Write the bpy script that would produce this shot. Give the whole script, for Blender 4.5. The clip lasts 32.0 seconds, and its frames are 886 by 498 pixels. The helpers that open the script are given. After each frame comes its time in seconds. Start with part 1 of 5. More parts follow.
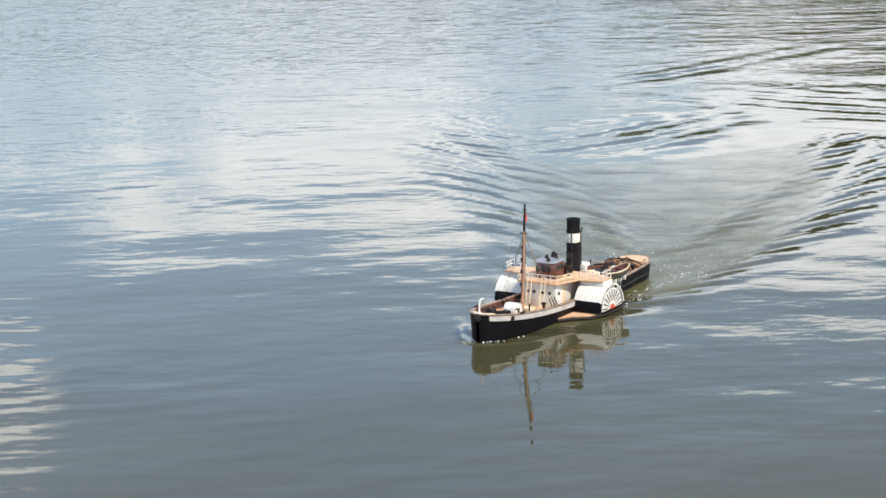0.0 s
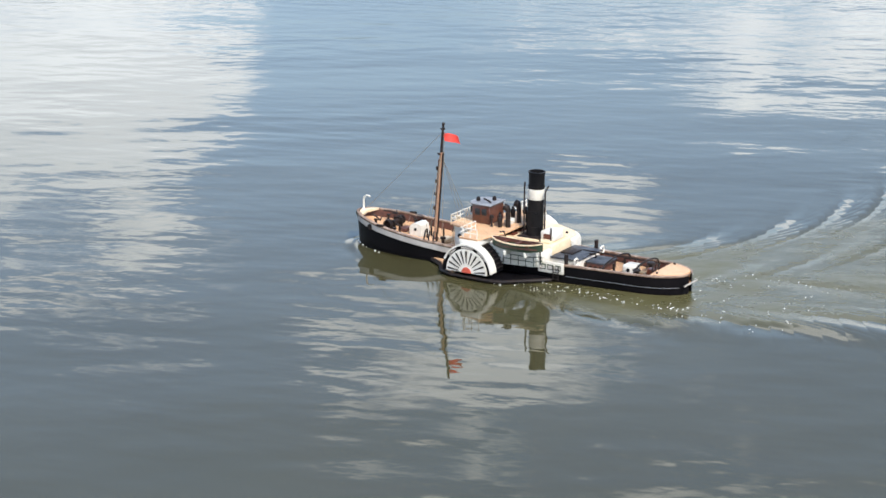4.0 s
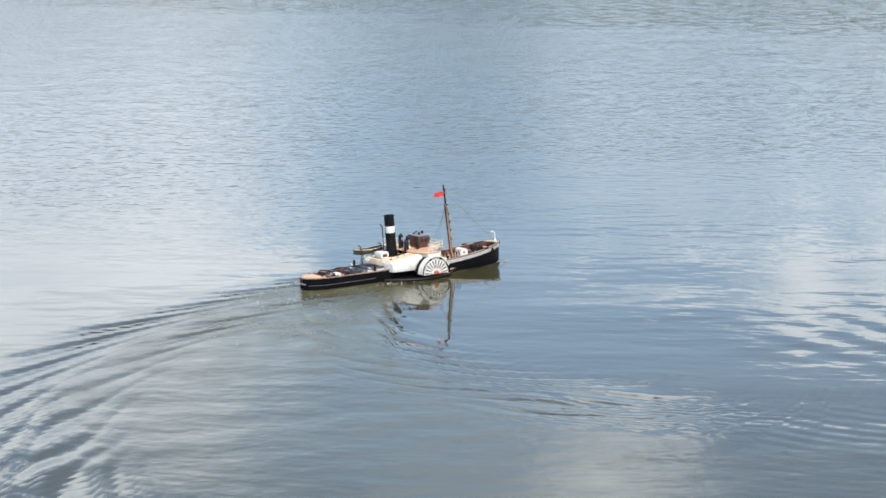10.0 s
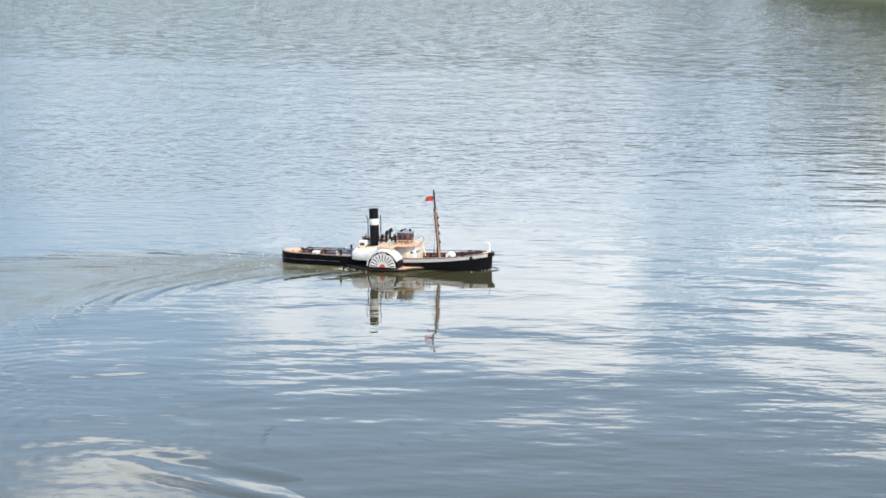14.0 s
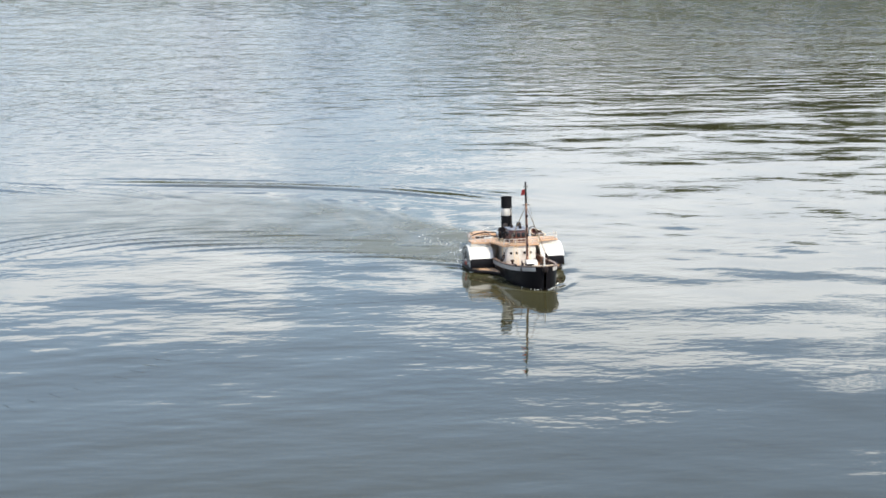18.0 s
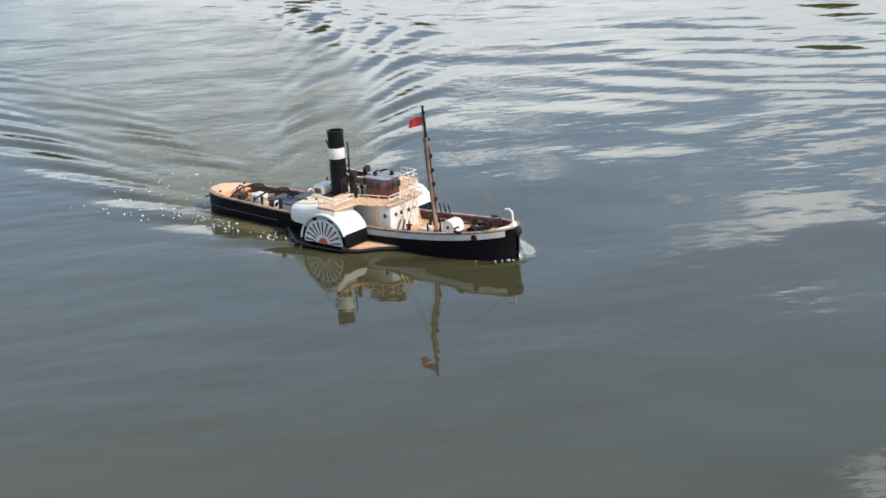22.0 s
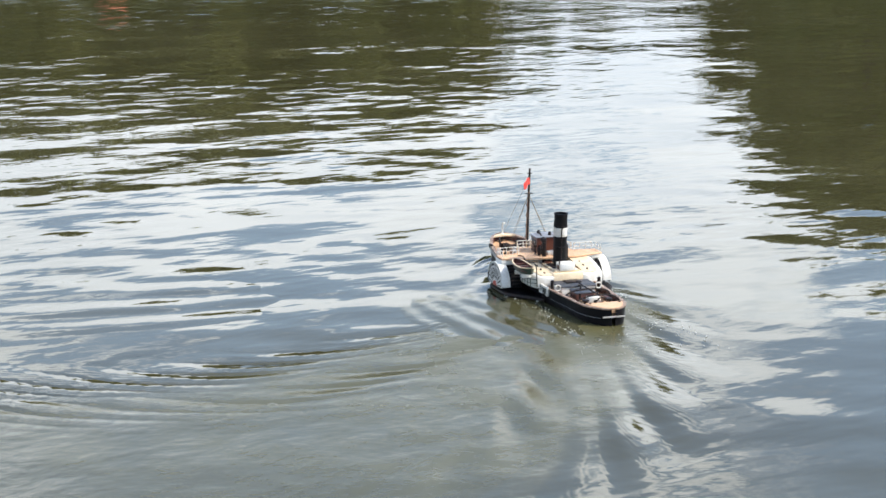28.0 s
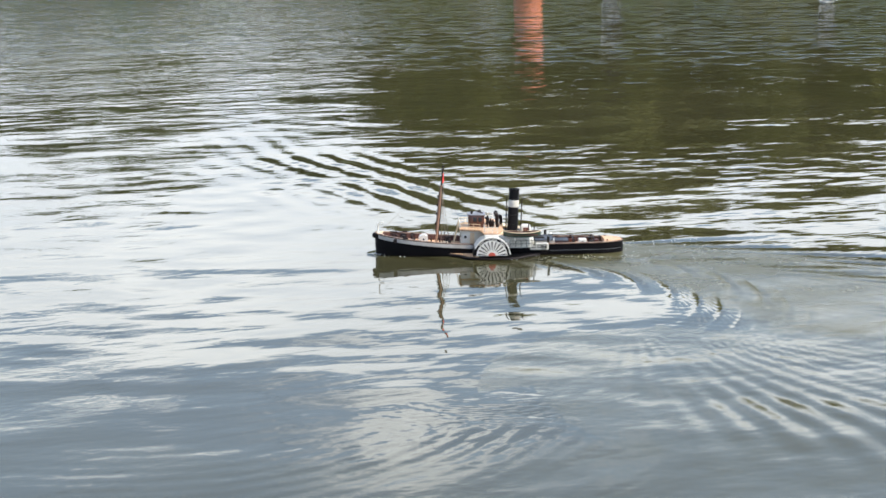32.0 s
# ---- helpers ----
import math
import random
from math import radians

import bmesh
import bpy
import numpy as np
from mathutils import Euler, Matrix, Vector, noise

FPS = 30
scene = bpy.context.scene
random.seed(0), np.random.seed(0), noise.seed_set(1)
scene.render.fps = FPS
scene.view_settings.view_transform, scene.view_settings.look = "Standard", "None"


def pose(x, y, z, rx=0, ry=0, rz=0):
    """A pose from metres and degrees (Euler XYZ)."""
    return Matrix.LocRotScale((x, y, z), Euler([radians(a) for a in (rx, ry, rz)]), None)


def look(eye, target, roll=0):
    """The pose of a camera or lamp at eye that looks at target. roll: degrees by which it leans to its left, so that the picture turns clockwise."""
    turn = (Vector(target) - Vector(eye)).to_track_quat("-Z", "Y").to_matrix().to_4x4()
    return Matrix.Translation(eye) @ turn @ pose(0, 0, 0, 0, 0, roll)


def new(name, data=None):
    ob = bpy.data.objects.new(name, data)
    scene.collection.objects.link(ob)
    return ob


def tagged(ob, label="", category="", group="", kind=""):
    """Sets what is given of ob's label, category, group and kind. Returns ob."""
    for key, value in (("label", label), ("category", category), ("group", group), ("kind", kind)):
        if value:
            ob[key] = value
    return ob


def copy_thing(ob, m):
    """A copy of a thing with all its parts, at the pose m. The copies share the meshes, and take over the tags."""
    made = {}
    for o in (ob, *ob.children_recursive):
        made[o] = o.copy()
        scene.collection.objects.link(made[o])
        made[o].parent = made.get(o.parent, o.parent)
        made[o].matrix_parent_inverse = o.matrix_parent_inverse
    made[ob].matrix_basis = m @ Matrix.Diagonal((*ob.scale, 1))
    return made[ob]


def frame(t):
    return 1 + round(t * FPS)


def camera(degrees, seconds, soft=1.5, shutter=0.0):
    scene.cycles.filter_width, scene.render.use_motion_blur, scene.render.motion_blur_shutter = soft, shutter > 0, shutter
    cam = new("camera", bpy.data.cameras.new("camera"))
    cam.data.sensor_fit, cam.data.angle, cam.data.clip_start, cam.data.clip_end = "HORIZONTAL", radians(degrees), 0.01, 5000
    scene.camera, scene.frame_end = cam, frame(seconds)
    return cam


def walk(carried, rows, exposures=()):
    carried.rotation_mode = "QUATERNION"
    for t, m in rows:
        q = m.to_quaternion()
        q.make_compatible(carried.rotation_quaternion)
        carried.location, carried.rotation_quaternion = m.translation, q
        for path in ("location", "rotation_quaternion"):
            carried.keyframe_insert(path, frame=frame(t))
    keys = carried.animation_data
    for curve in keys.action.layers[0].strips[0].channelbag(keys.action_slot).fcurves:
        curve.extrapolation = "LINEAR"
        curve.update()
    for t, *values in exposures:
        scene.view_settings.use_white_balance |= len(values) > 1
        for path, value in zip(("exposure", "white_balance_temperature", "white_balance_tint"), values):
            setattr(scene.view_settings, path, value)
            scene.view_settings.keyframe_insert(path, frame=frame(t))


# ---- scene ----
cam = camera(24.56, 32.0, soft=1.6, shutter=0.1)
EYE = (0.0, 0.0, 1.772)
# seconds, bearing (degrees left of +y), tilt below the level, lean of the picture
LOOKS = [
    (0.0, -19.41, 12.23, 1.73),
    (0.5, -18.78, 13.67, 1.65),
    (1.0, -17.64, 14.36, 1.44),
    (1.5, -15.53, 14.93, 1.04),
    (2.0, -13.18, 15.25, 0.93),
    (2.5, -10.79, 15.41, 0.79),
    (3.0, -8.31, 16.00, 0.52),
    (3.5, -4.67, 16.20, 0.90),
    (5.5, 1.32, 13.57, 2.03),
    (6.0, 2.28, 13.29, 2.58),
    (6.5, 4.40, 13.11, 1.95),
    (7.0, 5.29, 12.49, 2.32),
    (7.5, 5.52, 11.51, 1.68),
    (8.0, 4.79, 10.30, 2.04),
    (8.5, 3.72, 9.49, 1.58),
    (9.0, 2.27, 9.68, 2.14),
    (9.5, 1.12, 9.52, 1.40),
    (10.0, -0.41, 9.40, 1.62),
    (10.5, -2.71, 9.17, 1.04),
    (11.0, -3.54, 9.30, 1.14),
    (11.5, -5.41, 9.90, 0.69),
    (12.0, -7.27, 9.74, 0.71),
    (12.5, -9.40, 9.22, 0.38),
    (13.0, -11.62, 8.77, 0.18),
    (13.5, -13.25, 8.49, 0.02),
    (14.0, -15.10, 8.77, 0.14),
    (14.5, -16.91, 9.34, 0.35),
    (15.0, -18.72, 9.49, 0.52),
    (15.5, -20.38, 9.25, 0.12),
    (17.5, -25.09, 10.78, -0.94),
    (18.0, -25.11, 10.51, 0.68),
    (18.5, -24.05, 11.01, -0.06),
    (19.0, -24.30, 12.38, -0.70),
    (19.5, -25.92, 14.54, 0.17),
    (20.0, -27.70, 16.07, 1.17),
    (20.5, -28.53, 15.68, 0.33),
    (21.0, -29.05, 15.42, 1.00),
    (21.5, -31.39, 16.44, 1.49),
    (22.0, -35.64, 17.19, 2.49),
    (22.5, -38.76, 17.19, 2.15),
    (23.0, -40.27, 16.82, 2.19),
    (23.5, -43.33, 16.36, 1.88),
    (24.0, -47.02, 16.26, 1.52),
    (24.5, -50.64, 16.08, 1.13),
    (25.0, -53.85, 15.91, 1.25),
    (25.5, -56.23, 15.33, 1.08),
    (27.5, -59.37, 12.78, 0.23),
    (28.0, -58.70, 12.16, -0.17),
    (28.5, -58.17, 11.49, 0.49),
    (29.0, -57.21, 10.96, 0.63),
    (29.5, -55.56, 10.38, 0.39),
    (30.0, -54.02, 9.89, 0.46),
    (30.5, -52.85, 9.74, 0.02),
    (31.0, -51.26, 9.75, 0.88),
    (31.5, -49.13, 9.85, 0.65),
    (32.0, -46.97, 10.37, 0.49),
]


def looking(bearing, tilt, lean):
    b, d = radians(bearing), radians(tilt)
    way = Vector((-math.sin(b) * math.cos(d), math.cos(b) * math.cos(d), -math.sin(d)))
    return look(EYE, Vector(EYE) + way, -lean)


# seconds, stops, white balance: the film brightens, darkens and tints a little on the way
EXPOSURES = [(0.0, 0.24, 6850, 10), (1.0, 0.30, 6920, 10), (2.0, 0.37, 6950, 10), (3.0, 0.29, 6600, 10), (6.0, 0.26, 6600, 10), (7.0, 0.22, 6650, 10), (8.0, 0.23, 6550, 10),
             (9.0, 0.11, 6500, 10), (10.0, 0.08, 6400, 10), (11.0, 0.17, 6350, 10), (12.0, 0.34, 6300, 10), (13.0, 0.28, 6350, 10), (14.0, 0.30, 6450, 10), (15.0, 0.29, 6450, 10),
             (18.0, 0.18, 6650, 10), (19.0, 0.14, 6650, 10), (20.0, 0.13, 6600, 10), (21.0, 0.09, 6600, 10), (22.0, 0.16, 6600, 10), (23.0, 0.21, 6800, 10), (25.0, 0.34, 6600, 10),
             (28.0, 0.43, 6600, 10), (30.0, 0.38, 6650, 10), (32.0, 0.37, 6650, 10)]
walk(cam, [(t, looking(a, d, l)) for t, a, d, l in LOOKS], EXPOSURES)

# ---- sky and sun ----
SUN_ANGLE, SUN_HEIGHT = 292.0, 47.0     # degrees from +x, and above the level
world = bpy.data.worlds.new("sky")
scene.world = world
world.use_nodes = True


def node(tree, kind, **values):
    n = tree.nodes.new(kind)
    for k, v in values.items():
        if k in n.inputs.keys():
            n.inputs[k].default_value = v
    return n


def maths(tree, op, a, b=None, c=None, clamp=False):
    n = tree.nodes.new("ShaderNodeMath")
    n.operation, n.use_clamp = op, clamp
    for i, v in enumerate((a, b, c)):
        if v is None:
            continue
        if isinstance(v, (int, float)):
            n.inputs[i].default_value = v
        else:
            tree.links.new(v, n.inputs[i])
    return n.outputs[0]


def spread(tree, value, lo, hi, a=0.0, b=1.0, smooth=True):
    n = tree.nodes.new("ShaderNodeMapRange")
    n.interpolation_type = "SMOOTHSTEP" if smooth else "LINEAR"
    for i, v in enumerate((lo, hi, a, b)):
        n.inputs[i + 1].default_value = v
    tree.links.new(value, n.inputs[0])
    return n.outputs[0]


def mixed(tree, fac, a, b):
    n = tree.nodes.new("ShaderNodeMix")
    n.data_type = "RGBA"
    for i, v in ((0, fac), (6, a), (7, b)):
        if isinstance(v, (int, float)):
            n.inputs[i].default_value = v
        elif isinstance(v, tuple):
            n.inputs[i].default_value = (*v, 1)
        else:
            tree.links.new(v, n.inputs[i])
    return n.outputs[2]


def heading(bearing, height):
    b, e = radians(bearing), radians(height)
    return (-math.sin(b) * math.cos(e), math.cos(b) * math.cos(e), math.sin(e))


def build_sky():
    t = world.node_tree
    t.nodes.clear()
    out = t.nodes.new("ShaderNodeOutputWorld")
    back = node(t, "ShaderNodeBackground", Strength=0.215)
    sky = t.nodes.new("ShaderNodeTexSky")
    sky.sky_type, sky.sun_disc = "NISHITA", False
    sky.sun_elevation, sky.sun_rotation = radians(SUN_HEIGHT), radians(90 - SUN_ANGLE)
    sky.air_density, sky.dust_density, sky.ozone_density = 1.0, 0.7, 2.3
    co = t.nodes.new("ShaderNodeTexCoord")
    sep = t.nodes.new("ShaderNodeSeparateXYZ")
    t.links.new(co.outputs["Generated"], sep.inputs[0])
    z = maths(t, "MAXIMUM", sep.outputs[2], 0.0)
    deep = maths(t, "ADD", z, 0.10)
    flat = t.nodes.new("ShaderNodeCombineXYZ")
    t.links.new(maths(t, "DIVIDE", sep.outputs[0], deep), flat.inputs[0])
    t.links.new(maths(t, "DIVIDE", sep.outputs[1], deep), flat.inputs[1])
    flat.inputs[2].default_value = 3.7
    big = node(t, "ShaderNodeTexNoise", Scale=0.9, Detail=7.0, Roughness=0.55)
    t.links.new(flat.outputs[0], big.inputs["Vector"])
    # cloud bank low over the far shore, thinner above it
    cover = spread(t, sep.outputs[2], math.sin(radians(9.5)), math.sin(radians(14.5)), 0.34, -0.08)
    # ragged outlines for the single clouds
    torn = node(t, "ShaderNodeTexNoise", Scale=2.6, Detail=5.0, Roughness=0.6)
    t.links.new(flat.outputs[0], torn.inputs["Vector"])
    shove = t.nodes.new("ShaderNodeVectorMath")
    shove.operation = "MULTIPLY_ADD"
    t.links.new(torn.outputs["Color"], shove.inputs[0])
    shove.inputs[1].default_value, shove.inputs[2].default_value = (0.16, 0.16, 0.07), (-0.08, -0.08, -0.035)
    ragged = t.nodes.new("ShaderNodeVectorMath")
    ragged.operation = "ADD"
    t.links.new(co.outputs["Generated"], ragged.inputs[0])
    t.links.new(shove.outputs[0], ragged.inputs[1])
    for bearing, height, size, push in CLOUDS:
        d = t.nodes.new("ShaderNodeVectorMath")
        d.operation = "DISTANCE"
        d.inputs[1].default_value = heading(bearing, height)
        t.links.new(ragged.outputs[0], d.inputs[0])
        cover = maths(t, "ADD", cover, spread(t, d.outputs["Value"], 0.0, size, push, 0.0))
    small = node(t, "ShaderNodeTexNoise", Scale=4.2, Detail=6.0, Roughness=0.6)
    t.links.new(flat.outputs[0], small.inputs["Vector"])
    lumps = maths(t, "ADD", big.outputs["Fac"], maths(t, "MULTIPLY", maths(t, "SUBTRACT", small.outputs["Fac"], 0.5), 0.75))
    amount = spread(t, maths(t, "ADD", lumps, cover), 0.545, 0.645)
    shade = node(t, "ShaderNodeTexNoise", Scale=2.3, Detail=4.0)
    t.links.new(flat.outputs[0], shade.inputs["Vector"])
    white = mixed(t, shade.outputs["Fac"], CLOUD_DARK, CLOUD_LIGHT)
    clear = mixed(t, 0.08, sky.outputs[0], THIN_HAZE)
    whole = mixed(t, amount, clear, white)
    haze = spread(t, sep.outputs[2], math.sin(radians(1.5)), math.sin(radians(12.0)), 0.85, 0.0)
    # added blue-grey patch low over the far shore, darkens the water's reflection there
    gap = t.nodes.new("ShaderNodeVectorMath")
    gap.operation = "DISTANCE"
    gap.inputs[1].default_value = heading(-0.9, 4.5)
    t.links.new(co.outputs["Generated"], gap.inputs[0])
    hazy = mixed(t, haze, whole, HAZE)
    t.links.new(mixed(t, spread(t, gap.outputs["Value"], 0.012, 0.075, 0.75, 0.0), hazy, DARK_SKY_PATCH), back.inputs["Color"])
    t.links.new(back.outputs[0], out.inputs[0])


# bearing, height, size, thickness of single clouds and clearings
CLOUDS = [(-0.5, 18.0, 0.13, 0.26), (7.4, 15.4, 0.09, 0.34), (-6.0, 15.0, 0.075, 0.24), (-8.0, 9.0, 0.07, 0.14), (-9.0, 25.0, 0.14, 0.18), (-8.0, 14.5, 0.15, 0.07), (15.0, 11.5, 0.18, 0.20), (-21.5, 12.6, 0.09, -0.16), (13.0, 13.0, 0.09, 0.16), (-66.0, 16.5, 0.13, 0.16), (-54.0, 15.0, 0.22, 0.12), (-33.0, 13.0, 0.09, -0.02),
          (-49.0, 23.0, 0.20, 0.16), (-12.0, 22.0, 0.18, 0.08), (-44.0, 14.5, 0.15, 0.16), (-38.5, 13.0, 0.08, 0.10),
          (-1.3, 7.5, 0.07, -0.75), (2.0, 6.0, 0.09, -0.5), (-9.0, 10.0, 0.13, -0.20), (-8.0, 3.0, 0.2, -0.3), (-62.4, 9.5, 0.09, -0.27), (-53.0, 19.5, 0.10, -0.13),
          (0.5, 10.5, 0.11, -0.42), (-5.5, 11.5, 0.08, -0.25), (-16.0, 4.0, 0.09, -0.35), (-24.0, 7.0, 0.13, -0.23), (-25.0, 10.5, 0.13, -0.12), (-16.0, 14.0, 0.08, -0.2)]
HAZE = (1.95, 2.6, 3.5)
THIN_HAZE = (7.0, 8.2, 9.4)
DARK_SKY_PATCH = (1.15, 1.68, 2.4)
CLOUD_DARK, CLOUD_LIGHT = (5.0, 5.7, 6.6), (11.0, 11.5, 11.8)
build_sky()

sun = new("sun", bpy.data.lights.new("sun", "SUN"))
sun.data.energy, sun.data.angle, sun.data.color = 4.2, radians(0.6), (1.0, 0.95, 0.87)
sa, se = radians(SUN_ANGLE), radians(SUN_HEIGHT)
sun.matrix_world = look((math.cos(sa) * math.cos(se) * 50, math.sin(sa) * math.cos(se) * 50, math.sin(se) * 50), (0, 0, 0))


# ---- materials ----
def material(name, colour, rough=0.5, metal=0.0, vary=0.0, scale=20.0, second=None, bump=0.0, bump_scale=200.0, spec=0.5, coat=0.0):
    m = bpy.data.materials.new(name)
    m.use_nodes = True
    t = m.node_tree
    b = t.nodes["Principled BSDF"]
    b.inputs["Base Color"].default_value = (*colour, 1)
    b.inputs["Roughness"].default_value, b.inputs["Metallic"].default_value = rough, metal
    b.inputs["Specular IOR Level"].default_value = spec
    b.inputs["Coat Weight"].default_value = coat
    co = t.nodes.new("ShaderNodeTexCoord")
    if vary or second:
        n = node(t, "ShaderNodeTexNoise", Scale=scale, Detail=5.0, Roughness=0.6)
        t.links.new(co.outputs["Object"], n.inputs["Vector"])
        fine = node(t, "ShaderNodeTexNoise", Scale=scale * 7, Detail=3.0)
        t.links.new(co.outputs["Object"], fine.inputs["Vector"])
        f = maths(t, "ADD", maths(t, "MULTIPLY", n.outputs["Fac"], 0.65), maths(t, "MULTIPLY", fine.outputs["Fac"], 0.35))
        f = spread(t, f, 0.36, 0.64)
        other = second or tuple(c * (1 - vary) for c in colour)
        t.links.new(mixed(t, f, other, colour), b.inputs["Base Color"])
        t.links.new(spread(t, f, 0, 1, min(1.0, rough + 0.12), max(0.02, rough - 0.06)), b.inputs["Roughness"])
    if bump:
        n = node(t, "ShaderNodeTexNoise", Scale=bump_scale, Detail=4.0)
        t.links.new(co.outputs["Object"], n.inputs["Vector"])
        k = node(t, "ShaderNodeBump", Strength=1.0, Distance=bump)
        t.links.new(n.outputs["Fac"], k.inputs["Height"])
        t.links.new(k.outputs[0], b.inputs["Normal"])
    return m


def water_material(name, body, stirred, chop, rough, wake=None, fine=0.0008):
    m = bpy.data.materials.new(name)
    m.use_nodes = True
    t = m.node_tree
    b = t.nodes["Principled BSDF"]
    b.inputs["Roughness"].default_value, b.inputs["IOR"].default_value = rough, 1.333
    g = t.nodes.new("ShaderNodeNewGeometry")
    sep = t.nodes.new("ShaderNodeSeparateXYZ")
    t.links.new(g.outputs["Position"], sep.inputs[0])
    lake = t.nodes.new("ShaderNodeTexCoord")      # the ripples keep to the lake's surface, which drifts
    lake.name = "lake_space"

    def ripples(scale, detail, stretch=(1, 1, 1), turn=0.0, rgh=0.5):
        vr = t.nodes.new("ShaderNodeVectorRotate")
        vr.rotation_type = "Z_AXIS"
        vr.inputs["Angle"].default_value = radians(turn)
        t.links.new(lake.outputs["Object"], vr.inputs["Vector"])
        mp = t.nodes.new("ShaderNodeMapping")
        mp.inputs["Scale"].default_value = stretch
        t.links.new(vr.outputs[0], mp.inputs["Vector"])
        n = node(t, "ShaderNodeTexNoise", Scale=scale, Detail=detail, Roughness=rgh)
        t.links.new(mp.outputs[0], n.inputs["Vector"])
        return n.outputs["Fac"]

    swell = ripples(1.3, 0.0, (0.8, 1.2, 1), 20)
    # long-crested waves: one train in the corner of the lake, one over the open part
    corner = ripples(4.1, 0.15, (0.80, 1.05, 1), 44, 0.45)
    middle = ripples(6.6, 0.6, (0.42, 1.0, 1), 6, 0.45)
    chops = ripples(9.5, 1.4, (0.55, 1.15, 1), 25, 0.45)
    small = ripples(16.0, 2.0, (0.8, 1.2, 1), 20)
    gust = ripples(0.16, 3.0, (0.7, 1.3, 1), 15)
    # the wind reaches the open water, not the sheltered corner under the trees
    open_water = maths(t, "SUBTRACT", sep.outputs[1], maths(t, "MULTIPLY", sep.outputs[0], 0.22))
    windy = maths(t, "ADD", open_water, maths(t, "MULTIPLY", maths(t, "SUBTRACT", gust, 0.5), 8.0))
    windy = spread(t, windy, 8.8, 15.5, 0.0, 1.0)
    out_there = maths(t, "ADD", maths(t, "MULTIPLY", sep.outputs[0], 0.8), maths(t, "MULTIPLY", sep.outputs[1], 0.6))
    out_there = maths(t, "ADD", out_there, maths(t, "MULTIPLY", maths(t, "SUBTRACT", gust, 0.5), 9.0))
    windy = maths(t, "MAXIMUM", windy, spread(t, out_there, 15.5, 21.0, 0.0, 0.32))
    squall = spread(t, out_there, 18.5, 24.0, 0.0, 1.0)
    open_lake = maths(t, "SUBTRACT", maths(t, "ADD", sep.outputs[1], maths(t, "MULTIPLY", maths(t, "SUBTRACT", gust, 0.5), 5.0)), maths(t, "MULTIPLY", sep.outputs[0], 0.4))
    open_lake = spread(t, open_lake, 9.5, 14.5)
    patchy = spread(t, ripples(0.45, 2.0), 0.38, 0.64, 0.55, 1.35)
    # old wakes cross in the corner of the lake
    crossed = spread(t, sep.outputs[0], 0.5, 5.5, 0.0, 1.0)
    a = maths(t, "MULTIPLY", maths(t, "MULTIPLY", swell, 0.008 * chop), maths(t, "ADD", crossed, 0.8))
    w1 = maths(t, "MULTIPLY", corner, maths(t, "MULTIPLY", maths(t, "ADD", maths(t, "MULTIPLY", crossed, 0.0054), 0.0004), patchy))
    w2 = maths(t, "MULTIPLY", middle, maths(t, "MULTIPLY", maths(t, "SUBTRACT", 0.0024, maths(t, "MULTIPLY", crossed, 0.0018)), patchy))
    c = maths(t, "ADD", maths(t, "ADD", w1, w2), maths(t, "MULTIPLY", chops, maths(t, "ADD", maths(t, "MULTIPLY", patchy, spread(t, sep.outputs[0], 7.0, 10.0, 0.0012, 0.0028)), maths(t, "MULTIPLY", windy, 0.0070))))
    sheltered = spread(t, maths(t, "SUBTRACT", sep.outputs[1], maths(t, "MULTIPLY", sep.outputs[0], 0.5)), 2.5, 4.5, 0.4, 1.0)
    d = maths(t, "MULTIPLY", small, maths(t, "ADD", maths(t, "MULTIPLY", sheltered, spread(t, sep.outputs[0], 1.0, 3.5, fine * 0.35, fine)), maths(t, "MULTIPLY", windy, 0.0042)))
    far = maths(t, "MULTIPLY", ripples(2.3, 2.2, (0.8, 1.1, 1), 40, 0.5), maths(t, "MULTIPLY", squall, 0.014))
    flecks = spread(t, ripples(4.6, 1.5, (0.55, 1.1, 1), 40, 0.5), 0.52, 0.68, 0.0, 0.018)
    lop = maths(t, "MULTIPLY", spread(t, sep.outputs[1], 10.5, 15.0), spread(t, sep.outputs[0], 2.5, 6.0, 0.25, 1.0))
    lop = maths(t, "MULTIPLY", lop, maths(t, "SUBTRACT", 1.0, maths(t, "MULTIPLY", squall, 0.7)))
    far = maths(t, "ADD", far, maths(t, "MULTIPLY", ripples(4.6, 1.0, (0.6, 1.1, 1), 20, 0.45), maths(t, "MULTIPLY", lop, 0.012)))
    far = maths(t, "ADD", far, maths(t, "MULTIPLY", flecks, squall))
    far = maths(t, "ADD", far, maths(t, "MULTIPLY", ripples(3.4, 2.0, (0.75, 1.1, 1), 30, 0.5), maths(t, "MULTIPLY", open_lake, maths(t, "MULTIPLY", squall, 0.022))))
    height = maths(t, "ADD", maths(t, "ADD", a, far), maths(t, "ADD", c, d))
    k = node(t, "ShaderNodeBump", Strength=1.0, Distance=1.0)
    t.links.new(height, k.inputs["Height"])
    t.links.new(k.outputs[0], b.inputs["Normal"])
    murk = spread(t, ripples(0.5, 5.0, rgh=0.6), 0.35, 0.68)
    colour = mixed(t, murk, body, stirred)
